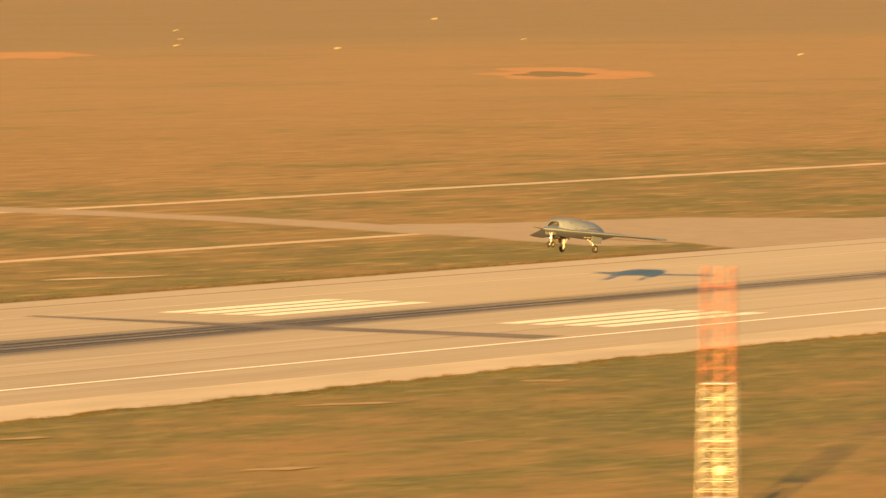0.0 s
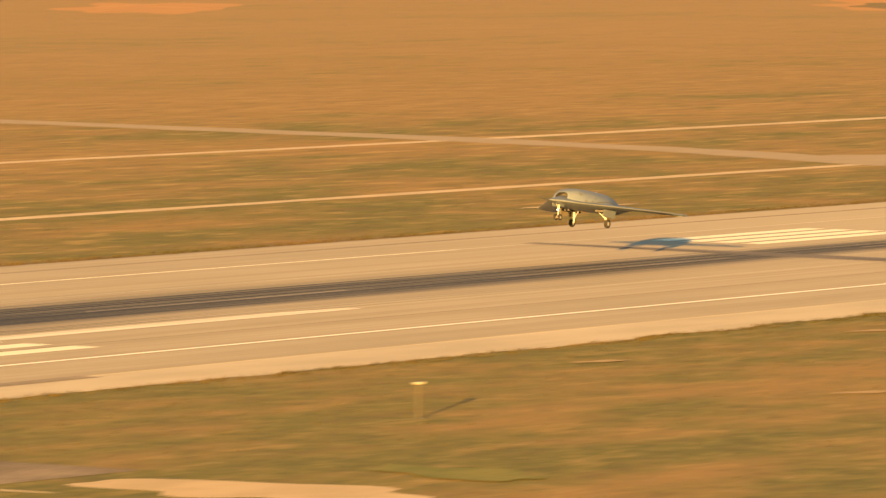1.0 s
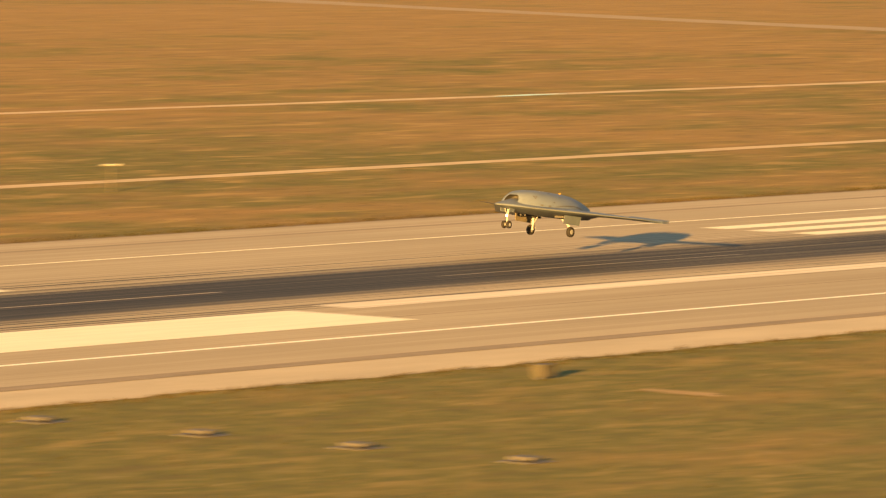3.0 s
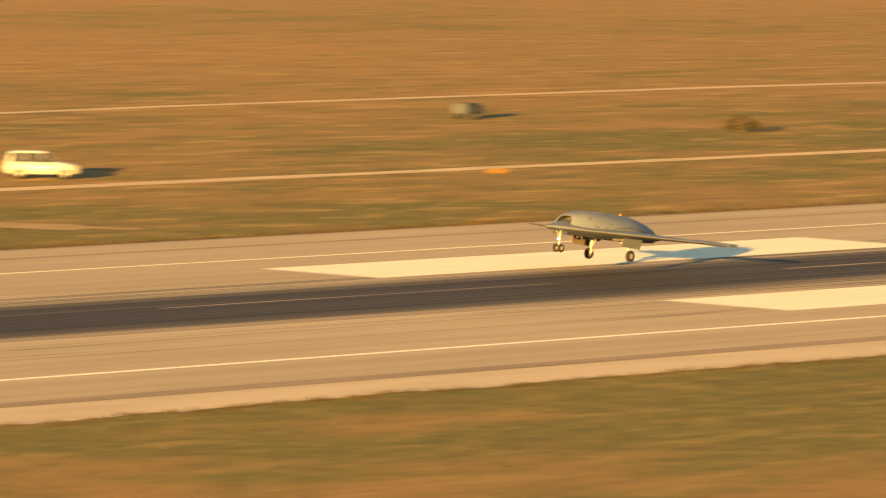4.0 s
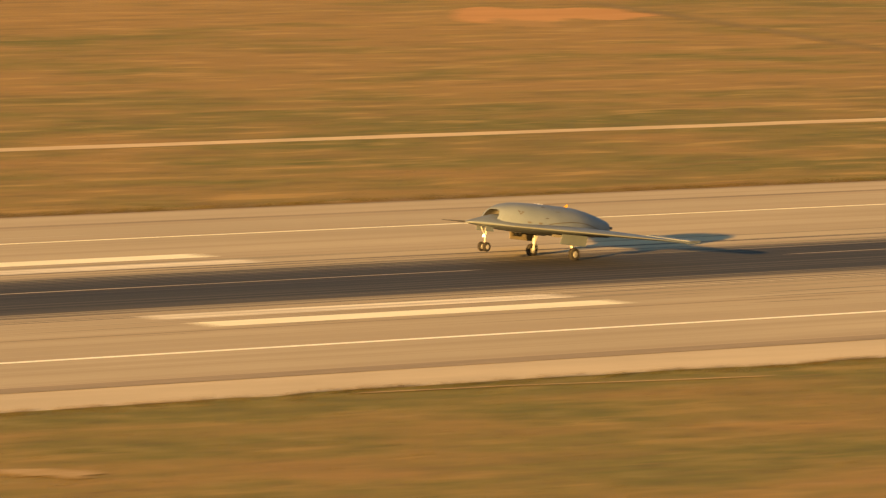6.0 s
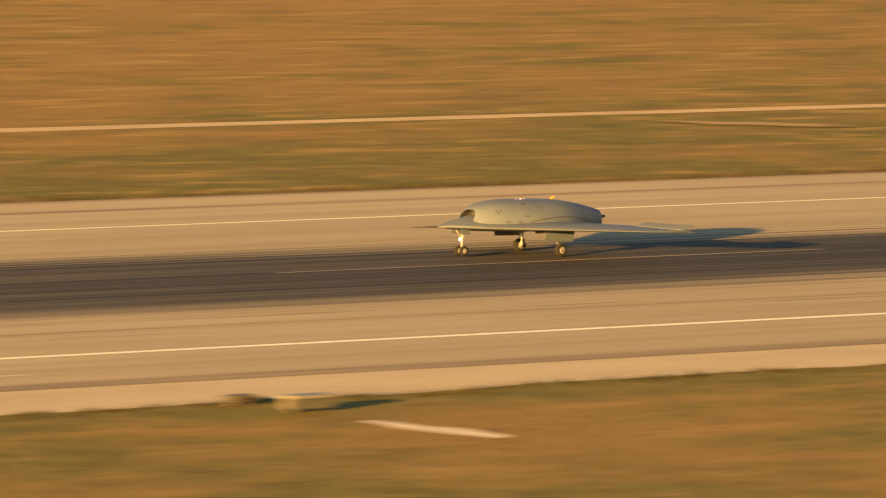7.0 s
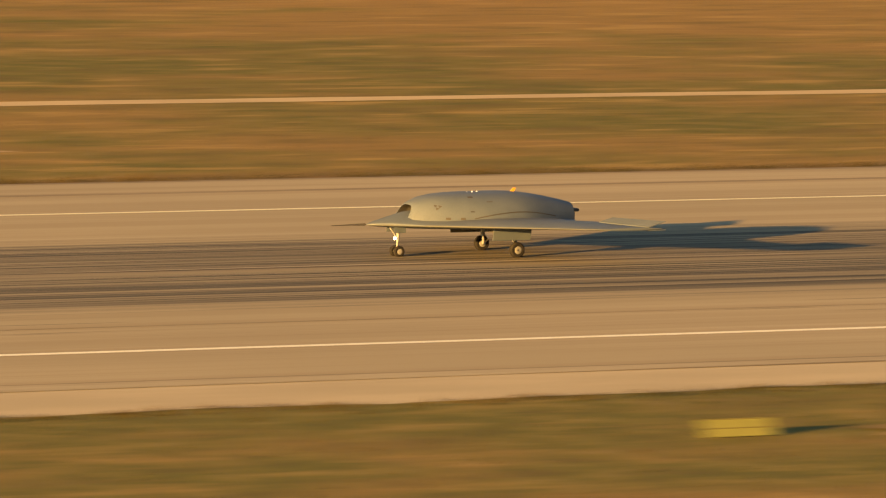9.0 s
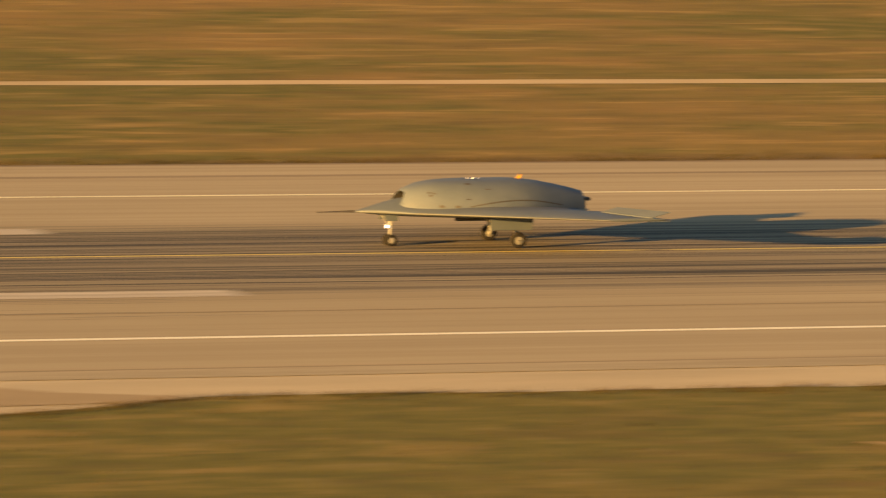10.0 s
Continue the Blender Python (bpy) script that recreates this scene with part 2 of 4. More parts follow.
GRASS = grass_material()
RUNWAY = runway_material()
SHOULDER = worn("pale_shoulder_concrete", (0.43, 0.375, 0.26), (0.52, 0.455, 0.315), 0.25, 0.9, 0, (0.3, 1, 1), 8.0, 0.01)
DARK_SEAM = worn("bitumen_seam", (0.235, 0.195, 0.135), (0.30, 0.25, 0.175), 0.6, 0.9, 0, (0.1, 1, 1), 9.0)
LIGHT_SEAM = worn("pale_joint", (0.55, 0.50, 0.38), (0.76, 0.71, 0.57), 0.9, 0.9, 0, (0.03, 2.2, 1), 9.0)
LANE_LINE = worn("pale_lane_line", (0.47, 0.42, 0.30), (0.56, 0.50, 0.36), 0.6, 0.9, 0, (0.1, 1, 1), 9.0)
FAINT_SEAM = worn("faint_joint", (0.33, 0.29, 0.205), (0.43, 0.38, 0.27), 0.6, 0.9, 0, (0.1, 1, 1), 9.0)
SAND = worn("sandy_gravel", (0.47, 0.375, 0.225), (0.57, 0.46, 0.28), 0.3, 0.95, 0, (0.5, 1, 1), 6.0, 0.02)
PALE_SOIL = worn("pale_dusty_soil", (0.43, 0.335, 0.19), (0.51, 0.40, 0.235), 0.3, 0.95, 0, (0.5, 1, 1), 5.0, 0.02)
SOIL = worn("orange_bare_soil", (0.39, 0.21, 0.07), (0.46, 0.255, 0.09), 0.2, 0.95, 0, (0.4, 1, 1), 4.0, 0.03)
TRACK = worn("trodden_soil", (0.295, 0.187, 0.063), (0.335, 0.207, 0.07), 0.2, 0.95, 0, (0.4, 1, 1), 4.0, 0.03)
RUT = worn("dark_grass_rut", (0.16, 0.12, 0.045), (0.22, 0.16, 0.06), 0.3, 0.95, 0, (0.4, 1, 1), 4.0, 0.03)
STRAW = worn("bleached_straw", (0.31, 0.225, 0.10), (0.385, 0.285, 0.14), 0.4, 0.95, 0, (0.4, 1, 1), 4.0, 0.03)
TARMAC = worn("grey_brown_tarmac", (0.315, 0.255, 0.160), (0.365, 0.295, 0.185), 0.3, 0.9, 0, (1, 1, 1), 12.0, 0.01)
OLD_TARMAC = worn("stained_tarmac", (0.14, 0.11, 0.07), (0.29, 0.235, 0.155), 0.16, 0.9, 0, (0.8, 1, 1), 3.0, 0.02)
LINE_PAINT = worn("fresh_white_line_paint", (0.86, 0.84, 0.66), (0.92, 0.90, 0.72), 0.6, 0.6, 0, (0.2, 2, 1), 12.0)
PAINT = worn("white_runway_paint", (0.78, 0.75, 0.50), (0.86, 0.83, 0.57), 0.6, 0.6, 0, (0.2, 2, 1), 12.0)
WORN_PAINT = worn("worn_runway_paint", (0.37, 0.33, 0.25), (0.56, 0.51, 0.41), 0.9, 0.7, 0, (0.08, 3, 1), 10.0)
RUBBED = worn("rubbed_runway_paint", (0.42, 0.38, 0.28), (0.80, 0.75, 0.55), 0.9, 0.7, 0, (0.05, 3, 1), 10.0)
YELLOW_LINE = worn("worn_yellow_line", (0.52, 0.45, 0.10), (0.62, 0.53, 0.14), 0.5, 0.7, 0, (0.1, 3, 1), 10.0)
CENTRE_LINE = worn("rubbed_centre_line", (0.16, 0.14, 0.11), (0.42, 0.37, 0.28), 0.5, 0.8, 0, (0.1, 3, 1), 10.0)
CABLE_STRIP = worn("dark_cable_strip", (0.12, 0.105, 0.085), (0.20, 0.175, 0.135), 0.5, 0.8, 0, (1, 0.2, 1), 9.0)
SKIN = worn("grey_aircraft_paint", (0.074, 0.096, 0.130), (0.089, 0.112, 0.146), 0.9, 0.55, 0, (1, 1, 1), 16.0)
DUCT = worn("brown_duct_lining", (0.010, 0.010, 0.009), (0.018, 0.017, 0.015), 3.0, 0.7)
SKIN_EDGE = worn("leading_edge_sun_tint", (0.066, 0.078, 0.088), (0.08, 0.09, 0.098), 1.2, 0.5, 0, (1, 1, 1), 16.0)
DARK = worn("dark_grey_composite", (0.035, 0.035, 0.038), (0.06, 0.058, 0.055), 3.0, 0.7)
LIT_LINING = worn("sunlit_door_lining", (0.10, 0.09, 0.07), (0.135, 0.12, 0.095), 4.0, 0.6)
GEAR_WHITE = worn("white_gear_enamel", (0.19, 0.20, 0.21), (0.26, 0.27, 0.28), 5.0, 0.45)
SKIN.node_tree.nodes["Principled BSDF"].inputs["Specular IOR Level"].default_value = 0.45
CHROME = worn("bare_steel", (0.55, 0.53, 0.5), (0.66, 0.64, 0.6), 6.0, 0.3, 1.0)
HUB = worn("pale_wheel_enamel", (0.15, 0.155, 0.16), (0.23, 0.235, 0.24), 6.0, 0.4)
RUBBER = worn("tyre_rubber", (0.013, 0.013, 0.014), (0.026, 0.024, 0.023), 6.0, 0.85)
ORANGE = worn("orange_paint", (0.5, 0.27, 0.015), (0.6, 0.34, 0.03), 5.0, 0.5)
FADED_ORANGE = worn("faded_orange_paint", (0.11, 0.066, 0.012), (0.14, 0.085, 0.018), 4.0, 0.6)
RED = worn("red_mast_paint", (0.19, 0.07, 0.04), (0.24, 0.092, 0.052), 3.0, 0.6)
MAST_WHITE = worn("white_mast_paint", (0.29, 0.29, 0.275), (0.36, 0.355, 0.34), 3.0, 0.55)
WHITE = worn("white_rail_paint", (0.19, 0.215, 0.245), (0.27, 0.30, 0.335), 3.0, 0.55)
FRAME_YELLOW = worn("dull_yellow_frame", (0.11, 0.105, 0.03), (0.14, 0.13, 0.04), 3.0, 0.6)
YELLOW = worn("yellow_board_paint", (0.15, 0.158, 0.04), (0.185, 0.19, 0.05), 3.0, 0.5)
CAR_WHITE = worn("white_car_paint", (0.30, 0.325, 0.30), (0.35, 0.375, 0.35), 2.0, 0.28)
GLASS = worn("tinted_window_glass", (0.02, 0.021, 0.022), (0.03, 0.03, 0.03), 2.0, 0.22)
CONCRETE = worn("cast_concrete", (0.36, 0.33, 0.29), (0.44, 0.41, 0.36), 2.0, 0.9, 0, (1, 1, 1), 30.0, 0.005)
FADED = worn("faded_sheet_metal", (0.036, 0.032, 0.021), (0.048, 0.043, 0.028), 3.0, 0.7)
CABINET = worn("cream_sheet_metal", (0.055, 0.053, 0.044), (0.08, 0.076, 0.062), 3.0, 0.5)
PAD = worn("sandy_concrete", (0.20, 0.158, 0.09), (0.245, 0.195, 0.11), 0.8, 0.95)
CANVAS = worn("grey_canvas", (0.038, 0.047, 0.06), (0.052, 0.063, 0.078), 3.0, 0.85)
PALE_METAL = worn("pale_sheet_metal", (0.13, 0.127, 0.11), (0.17, 0.165, 0.14), 3.0, 0.5)
LEAF = worn("scrub_leaves", (0.028, 0.025, 0.011), (0.05, 0.042, 0.018), 3.0, 0.9)
TUFT = worn("grass_tuft_blades", (0.030, 0.027, 0.008), (0.058, 0.042, 0.014), 0.15, 0.95, 0, (0.5, 1, 1), 2.0)
LUSH = worn("lush_green_grass", (0.13, 0.14, 0.03), (0.2, 0.185, 0.045), 0.3, 0.95, 0, (0.5, 1, 1), 3.0, 0.03)
ROCK = worn("pale_limestone", (0.11, 0.10, 0.08), (0.15, 0.135, 0.11), 2.0, 0.9, 0, (1, 1, 1), 20.0, 0.02)
WATER = worn("still_water", (0.05, 0.06, 0.07), (0.07, 0.08, 0.09), 0.5, 0.05)
LAMP_WHITE = glow("landing_light", (1.0, 0.86, 0.62), 0.9)
GLINT = glow("back_glint", (1.0, 0.95, 0.85), 0.13)


# ---------------------------------------------------------------- mesh tools
def finish(name, bm, material, smooth=False):
    me = bpy.data.meshes.new(name)
    bmesh.ops.recalc_face_normals(bm, faces=bm.faces)
    bm.to_mesh(me)
    bm.free()
    for m in material if isinstance(material, (list, tuple)) else (material,):
        me.materials.append(m)
    if smooth:
        for p in me.polygons:
            p.use_smooth = True
    return me


def part(name, bm, material, parent, label="", smooth=False):
    ob = new(name, finish(name, bm, material, smooth))
    ob.parent = parent
    return tagged(ob, label)


def thing(name, bm, material, label, category, group="", kind="", smooth=False):
    return tagged(new(name, finish(name, bm, material, smooth)), label, category, group, kind)


def holder(name, m, label, category, group=""):
    ob = tagged(new(name), label, category, group)
    ob.matrix_basis = m
    return ob


def box(bm, x0, x1, y0, y1, z0, z1, bevel=0.0):
    made = bmesh.ops.create_cube(bm, size=1.0)
    c = Vector(((x0 + x1) / 2, (y0 + y1) / 2, (z0 + z1) / 2))
    for v in made["verts"]:
        v.co = Vector((v.co.x * (x1 - x0), v.co.y * (y1 - y0), v.co.z * (z1 - z0))) + c
    if bevel:
        edges = list({e for v in made["verts"] for e in v.link_edges})
        bmesh.ops.bevel(bm, geom=edges, offset=bevel, segments=2, affect="EDGES")
    return bm


def boxed(*size, bevel=0.0):
    return box(bmesh.new(), *size, bevel=bevel)


def rod(bm, a, b, r0, r1=None, n=10):
    """A round bar from a to b."""
    a, b = Vector(a), Vector(b)
    r1 = r0 if r1 is None else r1
    made = bmesh.ops.create_cone(bm, cap_ends=True, segments=n, radius1=r0, radius2=r1, depth=(b - a).length)
    turn = (b - a).to_track_quat("Z", "Y").to_matrix().to_4x4()
    bmesh.ops.transform(bm, matrix=Matrix.Translation((a + b) / 2) @ turn, verts=made["verts"])
    return bm


def rodded(a, b, r0, r1=None, n=10):
    return rod(bmesh.new(), a, b, r0, r1, n)


def lathe(bm, profile, n=20):
    """Turns (radius, y) pairs round the y axis."""
    rings = [[bm.verts.new((r * math.cos(2 * math.pi * i / n), h, r * math.sin(2 * math.pi * i / n))) for i in range(n)]
             for r, h in profile]
    for a, b in zip(rings, rings[1:]):
        for i in range(n):
            bm.faces.new((a[i], a[(i + 1) % n], b[(i + 1) % n], b[i]))
    bm.faces.new(rings[0])
    bm.faces.new(rings[-1])
    return bm


def plate(points, z=0.0, thick=0.0):
    """A flat sheet with that outline."""
    bm = bmesh.new()
    face = bm.faces.new([bm.verts.new((x, y, z)) for x, y in points])
    if thick:
        made = bmesh.ops.extrude_face_region(bm, geom=[face])
        bmesh.ops.translate(bm, vec=(0, 0, -thick), verts=[g for g in made["geom"] if isinstance(g, bmesh.types.BMVert)])
    return bm


def ribbon(line, width, z, rough=0.0, seed=0):
    """A strip of ground along a line of (x, y), with uneven edges."""
    rng = random.Random(seed)
    bm = bmesh.new()
    pts = []
    for (x0, y0), (x1, y1) in zip(line, line[1:]):
        n = max(1, int(math.hypot(x1 - x0, y1 - y0) / 6))
        pts += [(x0 + (x1 - x0) * i / n, y0 + (y1 - y0) * i / n) for i in range(n)]
    pts.append(line[-1])
    rows = []
    for i, (x, y) in enumerate(pts):
        ax, ay = pts[max(i - 1, 0)]
        bx, by = pts[min(i + 1, len(pts) - 1)]
        d = Vector((bx - ax, by - ay)).normalized()
        w = width[0] + (width[1] - width[0]) * i / (len(pts) - 1) if isinstance(width, tuple) else width
        a = w / 2 * (1 + rough * (rng.random() - 0.5))
        b = w / 2 * (1 + rough * (rng.random() - 0.5))
        rows.append((bm.verts.new((x - d.y * a, y + d.x * a, z)), bm.verts.new((x + d.y * b, y - d.x * b, z))))
    for (a, b), (c, d) in zip(rows, rows[1:]):
        bm.faces.new((a, b, d, c))
    return bm


def blot(x, y, rx, ry, z, seed, turn=0.0, n=40):
    """An uneven patch of ground."""
    rng = random.Random(seed)
    phase = [(rng.uniform(0, 6.28), rng.uniform(0.03, 0.13)) for _ in range(6)]
    pts = []
    for i in range(n):
        a = 2 * math.pi * i / n
        r = 1 + sum(s * math.sin((k + 2) * a + p) for k, (p, s) in enumerate(phase))
        u, v = rx * r * math.cos(a), ry * r * math.sin(a)
        pts.append((x + u * math.cos(turn) - v * math.sin(turn), y + u * math.sin(turn) + v * math.cos(turn)))
    return plate(pts, z)


# ---------------------------------------------------------------- ground and runway
def shoulder_edge(x):
    """Where the near shoulder ends in grass."""
    e = -36.7 + 0.5 * math.sin(x / 23.0) + 0.9 * noise.noise(Vector((x / 7.0, 3.0, 0.0))) + 0.35 * noise.noise(Vector((x / 1.7, 8.0, 0.0)))
    e += 0.25 * min(1.0, max(0.0, (-320 - x) / 20))
    if -402 < x < -372.5:
        e -= 4.2 * math.sin((x + 402) / 29.5 * math.pi) ** 0.6
    return e


def build_tufts():
    """Standing grass along both edges of the runway and scattered over its verges."""
    rng = random.Random(21)
    verts, faces = [], []

    def tuft(x, y, h):
        for _ in range(3):
            a = rng.uniform(0, 6.283)
            w = h * rng.uniform(0.12, 0.3)
            bx, by = x + rng.uniform(-0.15, 0.15), y + rng.uniform(-0.15, 0.15)
            k = len(verts)
            verts.extend(((bx - w * math.cos(a), by - w * math.sin(a), 0.0), (bx + w * math.cos(a), by + w * math.sin(a), 0.0),
                          (bx + rng.uniform(-0.4, 0.4) * h, by + rng.uniform(-0.4, 0.4) * h, h * rng.uniform(0.6, 1.0))))
            faces.append((k, k + 1, k + 2))

    for _ in range(9000):
        x = rng.uniform(-430, 560)
        tuft(x, shoulder_edge(x) - abs(rng.gauss(0, 0.8)) + 0.2, rng.uniform(0.08, 0.24))
        if x < 465:
            tuft(x, 34.3 + abs(rng.gauss(0, 1.0)), rng.uniform(0.08, 0.24))
    for _ in range(14000):
        x, y = rng.uniform(-430, 480), -37.5 - abs(rng.gauss(0, 22))
        if not (149 < x < 165 and y > -86):
            tuft(x, y, rng.uniform(0.05, 0.15))
    for _ in range(9000):
        y = 35.5 + abs(rng.gauss(0, 30))
        if not 69.5 < y < 73.3:
            tuft(rng.uniform(-430, 460), y, rng.uniform(0.05, 0.15))
    me = bpy.data.meshes.new("grass_tufts")
    me.from_pydata(verts, [], faces)
    me.materials.append(TUFT)
    tagged(new("grass_tufts", me), "short dry grass tufts along the runway verges", "grass", kind="stuff")


def build_ground():
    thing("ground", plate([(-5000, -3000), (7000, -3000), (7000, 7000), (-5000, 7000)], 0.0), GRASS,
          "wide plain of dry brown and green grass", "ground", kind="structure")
    thing("runway", plate([(-1500, -30.0), (3000, -30.0), (3000, 34.2), (-1500, 34.2)], 0.03, 0.2), RUNWAY,
          "pale concrete runway with black rubber deposits", "runway", kind="structure")
    # near shoulder with an uneven grass edge
    bm = bmesh.new()
    rows = []
    x = -1500.0
    while x <= 1500:
        rows.append((bm.verts.new((x, -30.0, 0.024)), bm.verts.new((x, shoulder_edge(x), 0.012))))
        x += 1.5
    for (a, b), (c, d) in zip(rows, rows[1:]):
        bm.faces.new((a, b, d, c))
    thing("runway_shoulder", bm, SHOULDER, "pale sandy concrete shoulder along the runway", "shoulder", kind="structure")
    # the strip at 33.9 paints in the shadow along the far grass edge
    for y, w, end in ((-30.4, 1.5, 212), (29.3, 0.7, 1500), (33.9, 0.5, 1500), (-15.2, 0.22, 1500)):
        thing("seam", plate([(-1500, y - w / 2), (end, y - w / 2), (end, y + w / 2), (-1500, y + w / 2)], 0.036), DARK_SEAM,
              "long joint or painted edge shadow along the runway", "joint", kind="structure")
    thing("seam", plate([(-225, -29.9), (-330, -29.9), (-1500, -29.9), (-1500, -31.9), (-345, -31.9), (-300, -31.3)], 0.038), FAINT_SEAM,
          "dark widening joint between runway and shoulder", "joint", kind="structure")
    thing("worn_shoulder", blot(-388, -36.0, 13.5, 4.2, 0.03, 77), TARMAC, "grey worn part of the runway shoulder", "shoulder", kind="structure")


def mark(x0, x1, y0, y1, mat=PAINT, label="white painted runway stripe", z=0.04):
    thing("runway_marking", plate([(x0, y0), (x1, y0), (x1, y1), (x0, y1)], z), mat, label, "marking", "painted runway markings", "structure")


def build_markings():
    mark(-1400, 1400, -22.24, -21.76, LINE_PAINT, "thin white runway edge line")
    for a, b, mat, label in ((-1400, 338, PAINT, "thin white runway edge line"), (338, 484, LANE_LINE, "worn pale runway edge line"),
                             (484, 1400, PAINT, "thin white runway edge line")):
        mark(a, b, 21.8, 22.2, mat, label)
    # touchdown stripes in pairs, 150 m apart
    for x, count, mat in ((358.8, 4, PAINT), (209.3, 3, PAINT), (-89.3, 2, PAINT), (-237.0, 1, WORN_PAINT),
                          (-384.0, 1, WORN_PAINT)):
        pitch, wide = (2.45, 0.82) if count == 4 else (3.3, 0.92)
        for k in range(count):
            for side in (-1, 1):
                y = side * (9.9 + pitch * k)
                if x == -89.3 and k == 0:
                    mark(x, x + 23.4, y - wide, y + wide, RUBBED, "touchdown stripe rubbed thin by tyres")
                else:
                    mark(x, x + 23.4, y - wide, y + wide, mat, "white painted touchdown stripe")
    for side in (-1, 1):
        a, b = sorted((side * 9.1, side * 17.1))
        mark(85.4, 132.0, a, b, PAINT, "broad white painted aiming block")
    mark(136, 340, 11.13, 11.27, LANE_LINE, "thin pale worn line along the runway", 0.038)
    for a, b in ((-70, 136), (273.5, 420)):
        mark(a, b, -8.66, -8.52, LANE_LINE, "thin pale worn line along the runway", 0.038)
    # pale repaired lane beside the near stripes
    thing("repaired_lane", plate([(136, -10.3), (273.5, -9.6), (273.5, -8.5), (266, -7.8), (136, -7.6)], 0.038), LIGHT_SEAM,
          "pale resurfaced lane along the runway", "lane", kind="structure")
    # centre line, worn by traffic
    x = 440.0
    while x > -520:
        yellow = x < -285
        mark(x - 30, x, 1.45, 1.75, YELLOW_LINE if yellow else CENTRE_LINE, "worn centre line dash on the runway", 0.039)
        x -= 50 if not yellow else 31
    # cable strip across the runway
    thing("arrestor_strip", plate([(342.4, -20.8), (346.6, -20.8), (348.2, 0), (350.2, 22.9), (348.6, 22.9), (344.4, 0)], 0.046), CABLE_STRIP,
          "broad dark worn strip across the runway for an arrestor cable", "strip", kind="structure")


